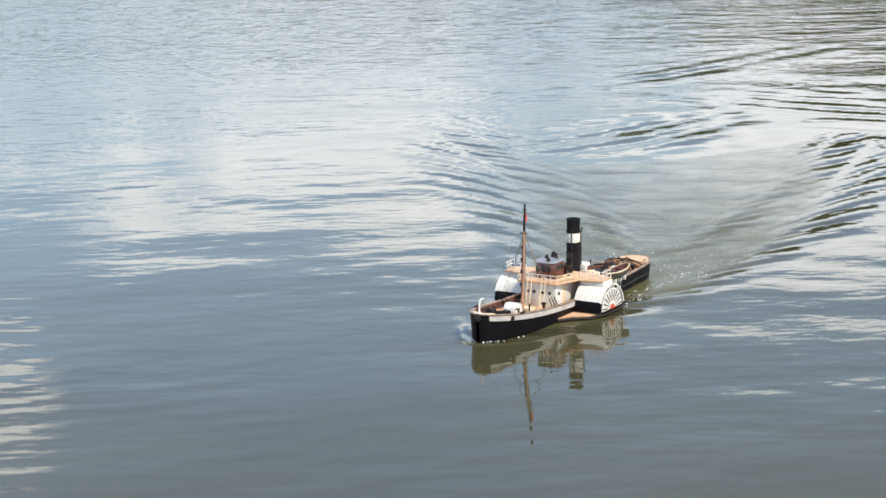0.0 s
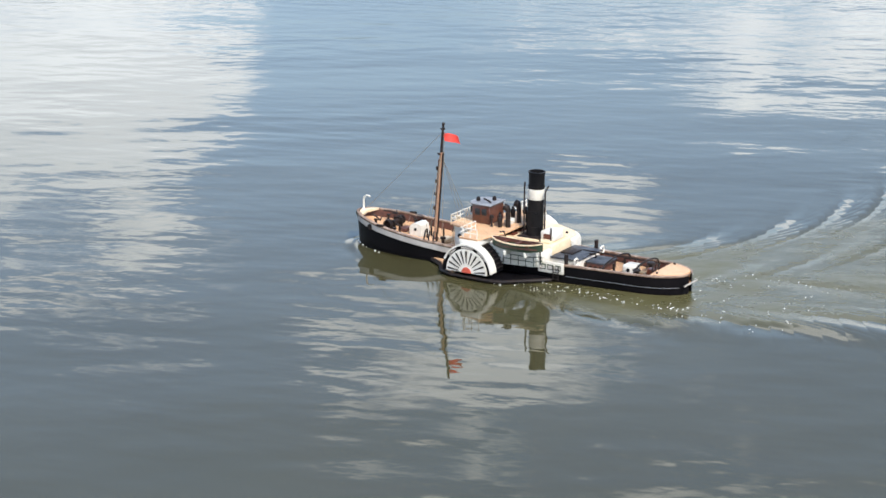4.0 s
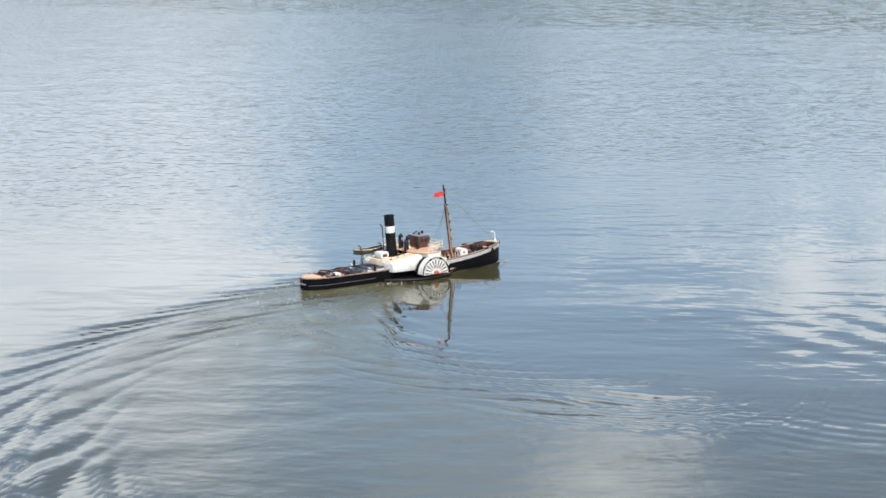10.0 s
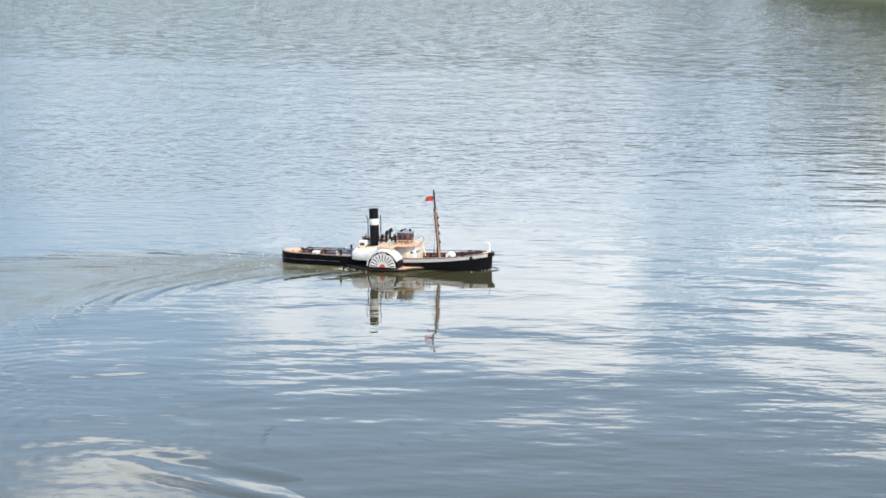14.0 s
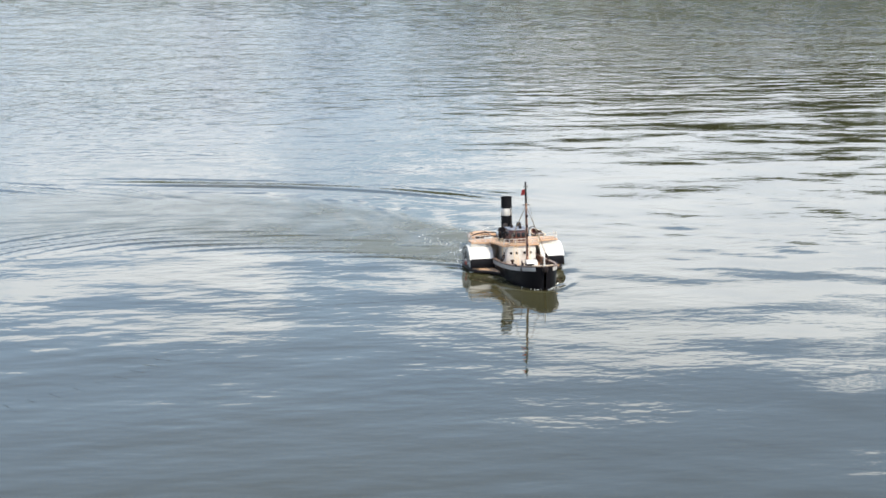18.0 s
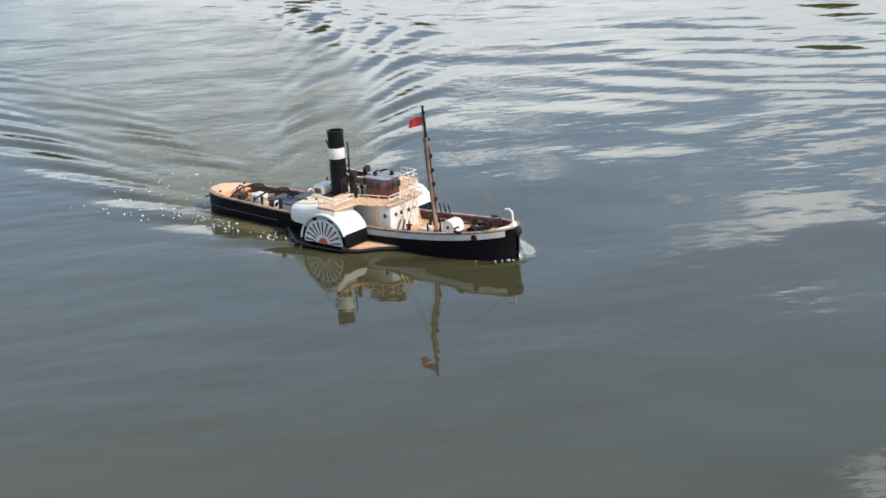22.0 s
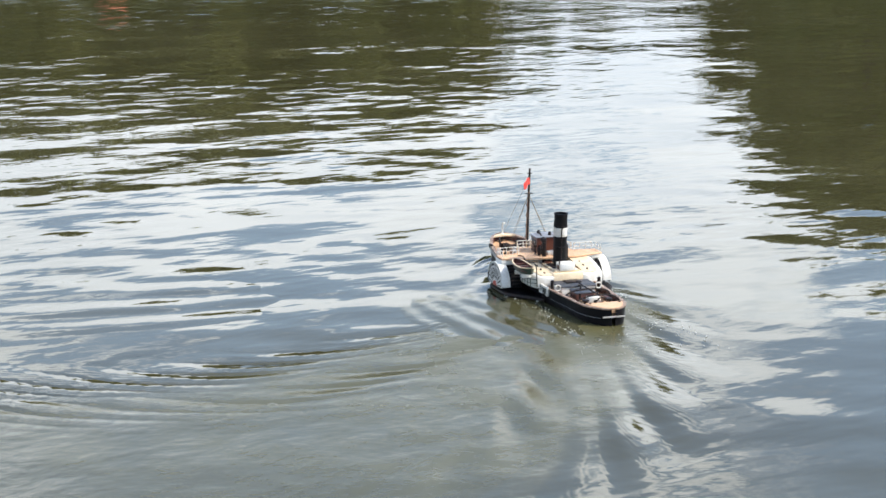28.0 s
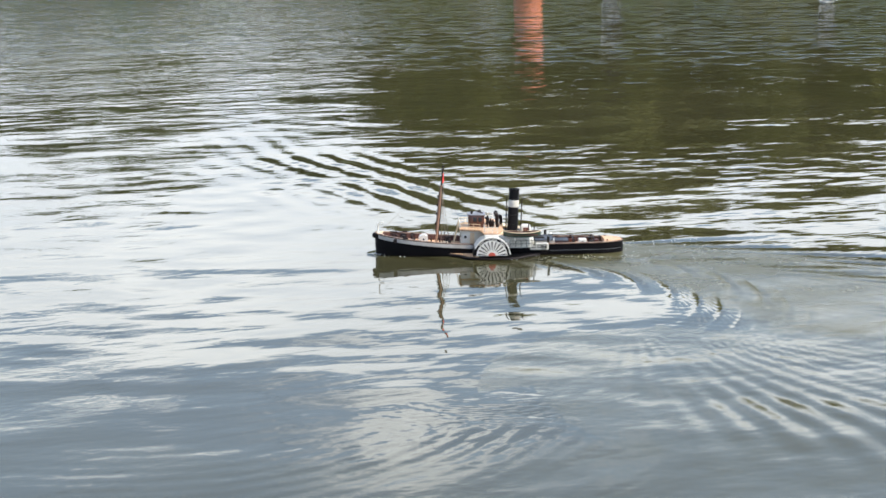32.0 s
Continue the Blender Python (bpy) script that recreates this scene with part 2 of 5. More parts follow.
    if wake:
        # silt and fine ripples where the paddles have stirred the lake
        stir = t.nodes.new("ShaderNodeAttribute")
        stir.attribute_name = "stir"
        ragged = maths(t, "SUBTRACT", ripples(3.5, 5.0, rgh=0.62), 0.5)
        much = maths(t, "MULTIPLY", stir.outputs["Fac"], maths(t, "ADD", maths(t, "MULTIPLY", ragged, 1.8), 0.85), clamp=True)
        colour = mixed(t, much, colour, wake)
        t.links.new(maths(t, "ADD", maths(t, "MULTIPLY", much, 0.36), rough), b.inputs["Roughness"])
        fizz = ripples(8.0, 3.0, (0.9, 1.1, 1), 10, 0.5)
        lift = maths(t, "ADD", height, maths(t, "MULTIPLY", fizz, maths(t, "MULTIPLY", much, 0.0065)))
        t.links.new(lift, k.inputs["Height"])
    t.links.new(colour, b.inputs["Base Color"])
    return m


WATER = water_material("lake_water", (0.043, 0.040, 0.018), (0.054, 0.050, 0.024), 1.0, 0.03)
WAKE_WATER = water_material("wake_water", (0.043, 0.040, 0.018), (0.054, 0.050, 0.024), 1.0, 0.03, (0.094, 0.087, 0.038))
GRASS = material("bank_grass", (0.045, 0.065, 0.018), 0.9, second=(0.075, 0.070, 0.03), scale=0.8, bump=0.05, bump_scale=9.0)
BARK = material("bark", (0.16, 0.12, 0.085), 0.9, vary=0.5, scale=6.0, bump=0.02, bump_scale=25.0)
BLACK = material("black_hull_paint", (0.004, 0.004, 0.005), 0.40, second=(0.007, 0.006, 0.007), scale=18.0, spec=0.10)
SOOT = material("black_funnel_paint", (0.004, 0.004, 0.005), 0.5, second=(0.010, 0.009, 0.009), scale=30.0, spec=0.16)
WHITE = material("white_paint", (0.74, 0.72, 0.665), 0.4, second=(0.58, 0.545, 0.47), scale=22.0)
CREAM = material("cream_paint", (0.76, 0.62, 0.42), 0.45, second=(0.66, 0.50, 0.32), scale=24.0)
RED = material("red_hub_paint", (0.60, 0.10, 0.06), 0.5, vary=0.3)
BROWN = material("varnished_mahogany", (0.115, 0.032, 0.017), 0.35, second=(0.07, 0.021, 0.012), scale=40.0, coat=0.3)
RAIL = material("dark_red_bulwark", (0.125, 0.05, 0.036), 0.5, second=(0.065, 0.027, 0.022), scale=40.0)
CAP = material("worn_rail_varnish", (0.36, 0.26, 0.19), 0.5, second=(0.14, 0.08, 0.055), scale=45.0)
GREY = material("grey_roof_felt", (0.26, 0.27, 0.29), 0.6, second=(0.17, 0.18, 0.2), scale=30.0)
SLATE = material("dark_slate_felt", (0.055, 0.062, 0.075), 0.5, second=(0.03, 0.034, 0.042), scale=26.0)
BAND = material("light_grey_strake", (0.50, 0.47, 0.43), 0.45, second=(0.36, 0.33, 0.30), scale=30.0)
IRON = material("dark_iron", (0.010, 0.009, 0.010), 0.45, second=(0.030, 0.020, 0.016), scale=80.0, spec=0.2)
SPAR = material("varnished_spar", (0.38, 0.22, 0.14), 0.4, second=(0.26, 0.14, 0.09), scale=60.0)
GREEN = material("dark_green_paint", (0.03, 0.055, 0.032), 0.4, vary=0.3)
FLAGRED = material("red_bunting", (0.75, 0.06, 0.045), 0.8, vary=0.25, scale=50.0)
GLASS = material("dark_window_glass", (0.02, 0.022, 0.025), 0.08)
FOAM = material("foam", (0.85, 0.86, 0.84), 0.25)
ORANGE = material("orange_plastic", (0.80, 0.24, 0.11), 0.5, second=(0.62, 0.20, 0.11), scale=5.0)
ROPE = material("rope", (0.20, 0.16, 0.11), 0.9)


def planked(name, colour, dark, width):
    m = material(name, colour, 0.55, second=tuple(c * 0.8 for c in colour), scale=14.0)
    t = m.node_tree
    b = t.nodes["Principled BSDF"]
    co = t.nodes.new("ShaderNodeTexCoord")
    sep = t.nodes.new("ShaderNodeSeparateXYZ")
    t.links.new(co.outputs["Object"], sep.inputs[0])
    seam = maths(t, "FRACT", maths(t, "DIVIDE", maths(t, "ADD", sep.outputs[1], 5.0), width))
    line = maths(t, "MULTIPLY", maths(t, "LESS_THAN", seam, 0.14), 0.7)
    old = b.inputs["Base Color"].links[0].from_socket
    t.links.new(mixed(t, line, old, dark), b.inputs["Base Color"])
    return m


DECK = planked("pine_deck", (0.72, 0.44, 0.25), (0.22, 0.12, 0.07), 0.009)


def leaf_material(name, a, b_):
    m = bpy.data.materials.new(name)
    m.use_nodes = True
    t = m.node_tree
    b = t.nodes["Principled BSDF"]
    g = t.nodes.new("ShaderNodeNewGeometry")
    t.links.new(mixed(t, g.outputs["Random Per Island"], a, b_), b.inputs["Base Color"])
    b.inputs["Roughness"].default_value = 0.65
    return m


LEAF_DARK = leaf_material("dark_leaves", (0.098, 0.104, 0.017), (0.185, 0.180, 0.032))
LEAF_LIGHT = leaf_material("light_leaves", (0.06, 0.09, 0.022), (0.12, 0.15, 0.045))


# ---- building helpers ----
def mesh_of(name, bm, mat, smooth=True):
    me = bpy.data.meshes.new(name)
    bm.to_mesh(me)
    bm.free()
    me.materials.append(mat)
    if smooth:
        for p in me.polygons:
            p.use_smooth = True
        me.set_sharp_from_angle(angle=radians(38))
    return me


def part(name, bm, mat, parent=None, label="", smooth=True):
    ob = new(name, mesh_of(name, bm, mat, smooth))
    if parent is not None:
        ob.parent = parent
    return tagged(ob, label)


def empty(name):
    ob = new(name)
    ob.empty_display_size = 0.1
    return ob


def box(x0, x1, y0, y1, z0, z1, bevel=0.0, bm=None, seg=2):
    bm = bm or bmesh.new()
    m = Matrix.Translation(((x0 + x1) / 2, (y0 + y1) / 2, (z0 + z1) / 2)) @ Matrix.Diagonal((x1 - x0, y1 - y0, z1 - z0, 1))
    made = bmesh.ops.create_cube(bm, size=1.0, matrix=m)
    if bevel:
        edges = list({e for v in made["verts"] for e in v.link_edges})
        bmesh.ops.bevel(bm, geom=edges, offset=bevel, segments=seg, affect="EDGES", profile=0.5)
    return bm


def tube(points, radius, sides=8, bm=None, radii=None, closed=False):
    """A round bar along the points."""
    bm = bm or bmesh.new()
    pts = [Vector(p) for p in points]
    rings = []
    n = len(pts)
    for i, p in enumerate(pts):
        a = pts[(i - 1) % n] if closed or i > 0 else p
        b = pts[(i + 1) % n] if closed or i < n - 1 else p
        q = (b - a).normalized().to_track_quat("Z", "X")
        r = radii[i] if radii else radius
        rings.append([bm.verts.new(p + q @ Vector((r * math.cos(2 * math.pi * k / sides), r * math.sin(2 * math.pi * k / sides), 0))) for k in range(sides)])
    pairs = list(zip(rings, rings[1:])) + ([(rings[-1], rings[0])] if closed else [])
    for r0, r1 in pairs:
        for k in range(sides):
            bm.faces.new((r0[k], r0[(k + 1) % sides], r1[(k + 1) % sides], r1[k]))
    if not closed:
        bm.faces.new(rings[0][::-1])
        bm.faces.new(rings[-1])
    return bm


def turned(profile, centre=(0, 0, 0), sides=20, axis="Z", bm=None):
    """A solid turned from (radius, height) pairs, closed at both ends."""
    bm = bm or bmesh.new()
    c = Vector(centre)
    rings = []
    for r, h in profile:
        ring = []
        for k in range(sides):
            a = 2 * math.pi * k / sides
            v = Vector((r * math.cos(a), r * math.sin(a), h))
            if axis == "Y":
                v = Vector((v.x, v.z, v.y))
            elif axis == "X":
                v = Vector((v.z, v.x, v.y))
            ring.append(bm.verts.new(c + v))
        rings.append(ring)
    for r0, r1 in zip(rings, rings[1:]):
        for k in range(sides):
            bm.faces.new((r0[k], r0[(k + 1) % sides], r1[(k + 1) % sides], r1[k]))
    bm.faces.new(rings[0][::-1])
    bm.faces.new(rings[-1])
    bmesh.ops.recalc_face_normals(bm, faces=bm.faces[:])
    return bm


def prism(outline, z0, z1, bevel=0.0):
    """A slab with the outline (x, y) between two heights."""
    bm = bmesh.new()
    lo = [bm.verts.new((x, y, z0)) for x, y in outline]
    hi = [bm.verts.new((x, y, z1)) for x, y in outline]
    n = len(outline)
    bm.faces.new(lo[::-1])
    bm.faces.new(hi)
    for i in range(n):
        bm.faces.new((lo[i], lo[(i + 1) % n], hi[(i + 1) % n], hi[i]))
    bmesh.ops.recalc_face_normals(bm, faces=bm.faces[:])
    if bevel:
        bmesh.ops.bevel(bm, geom=bm.edges[:], offset=bevel, segments=1, affect="EDGES")
    return bm


# ---- lake, banks ----
SHORE = [(-48, 0.7), (-20, 0.55), (0, 0.6), (16, 0.4), (29, 2.5), (33, 12), (31.5, 25), (28.5, 36), (25, 48), (24, 61), (12, 78), (-14, 85), (-45, 78), (-70, 54), (-72, 22)]


def shore_line(steps=6):
    pts, n, out = [Vector(p) for p in SHORE], len(SHORE), []
    for i in range(n):
        a, b, c, d = pts[i - 1], pts[i], pts[(i + 1) % n], pts[(i + 2) % n]
        for k in range(steps):
            u = k / steps
            out.append(0.5 * ((2 * b) + (c - a) * u + (2 * a - 5 * b + 4 * c - d) * u * u + (3 * b - a - 3 * c + d) * u ** 3))
    return np.array([(p.x, p.y) for p in out])


LINE = shore_line()


def inside_by(x, y):
    """How far the places lie outside the shore line (negative: in the lake)."""
    p = np.stack([x, y], -1)
    best, wind = np.full(x.shape, 1e9), np.zeros(x.shape, bool)
    for a, b in zip(LINE, np.roll(LINE, -1, 0)):
        d = b - a
        u = np.clip(((p - a) @ d) / (d @ d), 0, 1)
        best = np.minimum(best, np.hypot(*np.moveaxis(p - a - u[..., None] * d, -1, 0)))
        cross = ((a[1] > y) != (b[1] > y)) & (x < (b[0] - a[0]) * (y - a[1]) / (b[1] - a[1] + 1e-12) + a[0])
        wind ^= cross
    return np.where(wind, -best, best)


def sheet(name, xs, ys, height, mat):
    gx, gy = np.meshgrid(xs, ys, indexing="ij")
    gz = height(gx, gy)
    nx, ny = gx.shape
    co = np.stack([gx, gy, gz], -1).reshape(-1, 3)
    i = np.arange(nx * ny).reshape(nx, ny)
    q = np.stack([i[:-1, :-1], i[1:, :-1], i[1:, 1:], i[:-1, 1:]], -1).reshape(-1, 4)
    me = bpy.data.meshes.new(name)
    me.from_pydata(co.tolist(), [], q.tolist())
    me.polygons.foreach_set("use_smooth", [True] * len(q))
    me.materials.append(mat)
    me.update()
    return me


def build_ground():
    s = np.linspace(-1, 1, 200)
    xs = 8 + 11 * np.sinh(s * 6.2) / 1.0
    ys = 22 + 11 * np.sinh(s * 6.2) / 1.0

    def height(x, y):
        d = inside_by(x, y)
        bank = np.clip(d * 0.35, -0.9, 0.38) + np.clip((d - 3) * 0.02, 0, 1.2)
        return bank + 0.03 * np.sin(x * 0.9) * np.cos(y * 0.7)

    tagged(new("ground", sheet("ground", xs, ys, height, GRASS)), "grassy lake bank with patches of dry earth", "ground", kind="structure")
    r = np.linspace(-110, 110, 23)
    water = new("water", sheet("water", r, r + 30, lambda x, y: 0 * x, WATER))
    tagged(water, "murky grey-green lake water with wind ripples", "water", kind="structure")
    for m in (WATER, WAKE_WATER):
        m.node_tree.nodes["lake_space"].object = water
    return water


LAKE = build_ground()


# ---- trees on the far bank ----
def leaf_cloud(name, height, spread_, count, size, seed, mat, low=0.06):
    rng = random.Random(seed)
    verts, faces = [], []
    lumps = []
    for _ in range(22):
        a, r, h = rng.uniform(0, 6.28), spread_ * math.sqrt(rng.random()) * 0.75, rng.uniform(low, 0.9) * height
        lumps.append((math.cos(a) * r * (1.2 - 0.7 * h / height), math.sin(a) * r * (1.2 - 0.7 * h / height), h, rng.uniform(0.28, 0.5) * spread_))
    for _ in range(count):
        cx, cy, cz, cr = rng.choice(lumps)
        d = Vector((rng.gauss(0, 1), rng.gauss(0, 1), rng.gauss(0, 0.9))).normalized() * cr * rng.uniform(0.55, 1.08)
        p = Vector((cx, cy, cz)) + d
        q = Euler((rng.uniform(-0.9, 0.9), rng.uniform(-0.9, 0.9), rng.uniform(0, 6.28))).to_matrix()
        s = size * rng.uniform(0.6, 1.35)
        k = len(verts)
        for u, v in ((-0.5, 0), (0, -0.32), (0.5, 0), (0, 0.32)):
            w = p + q @ Vector((u * s, v * s, 0.12 * s * (1 if u == 0 else -1)))
            verts.append(tuple(w))
        faces.append((k, k + 1, k + 2, k + 3))
    me = bpy.data.meshes.new(name)
    me.from_pydata(verts, [], faces)
    me.materials.append(mat)
    return me


def build_tree(height, spread_, seed, mat, label):
    rng = random.Random(seed)
    tree = empty("tree")
    tagged(tree, label, "tree", "trees on the far bank")
    lean = rng.uniform(-0.3, 0.3)
    spine = [(lean * (k / 5) ** 2 + rng.uniform(-0.05, 0.05), rng.uniform(-0.06, 0.06), height * 0.75 * k / 5) for k in range(6)]
    part("trunk", tube(spine, 0.1, 10, radii=[0.035 * height * (1 - 0.15 * k) for k in range(6)]), BARK, tree)
    for k in range(6):
        a, base = k * 1.05 + rng.uniform(-0.3, 0.3), Vector(spine[1 + k % 4])
        tip = base + Vector((math.cos(a) * spread_ * 0.6, math.sin(a) * spread_ * 0.6, height * rng.uniform(0.16, 0.3)))
        mid = (base + tip) / 2 + Vector((0, 0, -0.06 * height))
        part("limb", tube([base, mid, tip], 0.03, 6, radii=[0.014 * height, 0.009 * height, 0.003 * height]), BARK, tree)
    crown = new("crown", leaf_cloud("crown", height, spread_, 3400, 0.5 * (height / 7) ** 0.5, seed + 7, mat))
    crown.parent = tree
    return tree


TREE_KINDS = [build_tree(7.0, 2.6, 3, LEAF_DARK, "broad dark green leafy tree on the far bank"),
              build_tree(7.0, 2.1, 11, LEAF_DARK, "upright dark green leafy tree on the far bank"),
              build_tree(6.0, 2.4, 23, LEAF_LIGHT, "light green leafy tree on the far bank"),
              build_tree(6.0, 1.9, 31, LEAF_LIGHT, "slender light green tree on the far bank")]


def place_trees():
    # bearing, distance, height of the top over the level seen from the eye's mirror image, kind
    rows = [(-74, 40, 12.5, 0), (-72.3, 44, 12.0, 1), (-70.6, 40, 12.0, 0), (-69.0, 43, 10.6, 1),
            (-62.8, 56, 6.2, 3), (-59.4, 46, 8.6, 1), (-57.8, 49, 9.3, 0), (-55.8, 46, 8.9, 1),
            (-53.8, 49, 9.6, 0), (-51.8, 46, 9.7, 0), (-49.8, 49, 9.6, 1), (-47.8, 46, 9.4, 0), (-45.9, 48, 8.6, 1),
            (-43.4, 54, 6.6, 2), (-41.2, 56, 6.3, 3), (-38.8, 56, 7.3, 2), (-36.2, 58, 7.2, 2), (-33.4, 60, 7.2, 3), (-30.6, 62, 6.7, 2),
            (-27.6, 66, 5.6, 2), (-24.8, 72, 3.6, 3), (-22.0, 80, 2.2, 2), (-19.0, 88, 1.9, 3), (-61.0, 54, 6.8, 3), (-65.2, 56, 5.6, 3), (-67.4, 48, 8.3, 1), (-66.4, 54, 6.4, 2), (-63.9, 58, 5.0, 2), (-44.6, 52, 7.0, 3), 
            (-42.3, 60, 5.8, 2), (-40.0, 61, 6.0, 3), (-37.5, 60, 6.0, 2), (-34.8, 62, 6.9, 3), (-32.0, 63, 6.8, 2), (-29.2, 64, 6.2, 3), (-26.2, 68, 4.6, 2), (-72.8, 47, 9.5, 2), (-58.6, 52, 7.4, 2), (-54.8, 53, 7.6, 0), (-50.8, 53, 7.2, 2), (-46.8, 53, 6.8, 0)]
    used = set()
    rng = random.Random(5)
    for bearing, far, top, kind in rows:
        src = TREE_KINDS[kind]
        full = 7.0 if kind < 2 else 6.0
        h = far * math.tan(radians(top)) - EYE[2]
        b = radians(bearing)
        x, y = -math.sin(b) * far, math.cos(b) * far
        z = 0.38 + min(1.2, max(0.0, float(inside_by(np.array([x]), np.array([y]))[0] - 3) * 0.02)) - 0.06
        k = (h - z) / (full * 0.97)
        m = pose(x, y, z, 0, 0, rng.uniform(0, 360))
        ob = src if kind not in used else copy_thing(src, m)
        used.add(kind)
        ob.matrix_basis = m @ Matrix.Diagonal((max(k, 0.7), max(k, 0.7), k, 1))


place_trees()

# ---- boat's way ----
# seconds, place on the water, heading in degrees from +x
WAY = [
    (0.0, 2.783, 6.599, 217.2),
    (0.5, 2.536, 6.364, 208.0),
    (1.0, 2.254, 6.174, 199.8),
    (1.5, 1.948, 6.031, 192.3),
    (2.0, 1.639, 5.916, 183.9),
    (2.5, 1.339, 5.834, 175.3),
    (3.0, 1.028, 5.795, 165.5),
    (3.5, 0.699, 5.835, 156.2),
    (5.5, -0.353, 6.705, 109.3),
    (6.0, -0.472, 7.031, 107.2),
    (6.5, -0.621, 7.358, 99.2),
    (7.0, -0.725, 7.713, 90.1),
    (7.5, -0.759, 8.093, 80.9),
    (8.0, -0.746, 8.491, 69.4),
    (8.5, -0.670, 8.891, 61.1),
    (9.0, -0.539, 9.279, 52.8),
    (9.5, -0.355, 9.639, 44.2),
    (10.0, -0.124, 9.966, 35.4),
    (10.5, 0.151, 10.244, 26.5),
    (11.0, 0.455, 10.477, 16.8),
    (11.5, 0.784, 10.640, 8.3),
    (12.0, 1.127, 10.746, -0.0),
    (12.5, 1.481, 10.782, -8.4),
    (13.0, 1.837, 10.761, -16.0),
    (13.5, 2.197, 10.710, -23.4),
    (14.0, 2.549, 10.608, -30.6),
    (14.5, 2.884, 10.458, -38.8),
    (15.0, 3.200, 10.255, -47.4),
    (15.5, 3.491, 9.996, -56.5),
    (17.5, 4.122, 8.540, -91.7),
    (18.0, 4.148, 8.125, -102.5),
    (18.5, 4.073, 7.715, -106.9),
    (19.0, 3.954, 7.315, -108.2),
    (19.5, 3.824, 6.924, -108.6),
    (20.0, 3.690, 6.545, -108.7),
    (20.5, 3.553, 6.179, -104.9),
    (21.0, 3.423, 5.807, -94.7),
    (21.5, 3.312, 5.403, -84.0),
    (22.0, 3.265, 4.984, -73.1),
    (22.5, 3.305, 4.581, -63.3),
    (23.0, 3.403, 4.203, -53.7),
    (23.5, 3.601, 3.905, -43.4),
    (24.0, 3.854, 3.654, -33.5),
    (24.5, 4.163, 3.444, -24.8),
    (25.0, 4.502, 3.280, -15.9),
    (25.5, 4.846, 3.154, -7.2),
    (27.5, 6.313, 3.333, 39.5),
    (28.0, 6.635, 3.547, 49.2),
    (28.5, 6.924, 3.809, 59.9),
    (29.0, 7.165, 4.124, 71.3),
    (29.5, 7.350, 4.485, 81.2),
    (30.0, 7.477, 4.873, 91.6),
    (30.5, 7.540, 5.274, 102.7),
    (31.0, 7.527, 5.674, 113.2),
    (31.5, 7.400, 6.037, 124.2),
    (32.0, 7.188, 6.352, 134.8),
]


def boat_at(t):
    """Place and heading (degrees) of the tug at any time; before the start it comes in on a straight line."""
    if t < 0:
        x, y, a = WAY[0][1:]
        step = 0.05
        for k in range(int(-t / step)):
            h = radians(a + 32 * (1 - math.exp(-k * step / 1.9)))
            x, y = x - 0.68 * step * math.cos(h), y - 0.68 * step * math.sin(h)
        return x, y, a + 32 * (1 - math.exp(t / 1.9))
    i = max(k for k in range(len(WAY)) if WAY[k][0] <= t) if t < 32 else len(WAY) - 2
    i = min(i, len(WAY) - 2)
    t0, t1 = WAY[i][0], WAY[i + 1][0]
    u, dt, out = (t - t0) / (t1 - t0), t1 - t0, []
    for c in (1, 2, 3):
        p0, p1 = WAY[i][c], WAY[i + 1][c]
        m0 = (WAY[i + 1][c] - WAY[i - 1][c]) / (t1 - WAY[i - 1][0]) if i else (p1 - p0) / dt
        m1 = (WAY[i + 2][c] - p0) / (WAY[i + 2][0] - t0) if i + 2 < len(WAY) else (p1 - p0) / dt
        out.append((2 * u ** 3 - 3 * u * u + 1) * p0 + (u ** 3 - 2 * u * u + u) * dt * m0 + (-2 * u ** 3 + 3 * u * u) * p1 + (u ** 3 - u * u) * dt * m1)
    return tuple(out)


BOAT_TIMES = [k * 0.5 for k in range(65)]


# ---- paddle tug ----
def sheer(x):
    fore, aft = max(0.0, x - 0.02) / 0.565, max(0.0, -0.1 - x) / 0.5
    return 0.056 + 0.044 * fore ** 1.9 + 0.002 * aft ** 2


def beam(x):
    if x > 0.12:
        return 0.112 * max(0.0, 1 - ((x - 0.12) / 0.468) ** 3.2) ** 0.54
    if x < -0.42:
        return 0.089 * math.sqrt(max(0.0, 1 - abs((x + 0.42) / 0.181) ** 2.3))
    return 0.112 - 0.023 * (max(0.0, -0.05 - x) / 0.37) ** 1.5


def deck_level(x):
    return sheer(x) - 0.024


STATIONS = [-0.6005, -0.597, -0.59, -0.578, -0.56, -0.53, -0.49, -0.44, -0.38, -0.3, -0.2, -0.1, 0.0, 0.1, 0.18, 0.26, 0.33, 0.4, 0.46, 0.51, 0.545, 0.562, 0.573, 0.580, 0.585, 0.5875]


def skin(columns, mirror=True):
    """A surface through columns of points at rising x, on one side or both."""
    bm = bmesh.new()
    for side in ((1, -1) if mirror else (1,)):
        rows = [[bm.verts.new((x, side * y, z)) for x, y, z in c] for c in columns]
        for a, b in zip(rows, rows[1:]):
            for k in range(len(a) - 1):
                f = (a[k], b[k], b[k + 1], a[k + 1])
                bm.faces.new(f if side < 0 else f[::-1])
    bmesh.ops.remove_doubles(bm, verts=bm.verts[:], dist=0.0002)
    bmesh.ops.recalc_face_normals(bm, faces=bm.faces[:])
    return bm


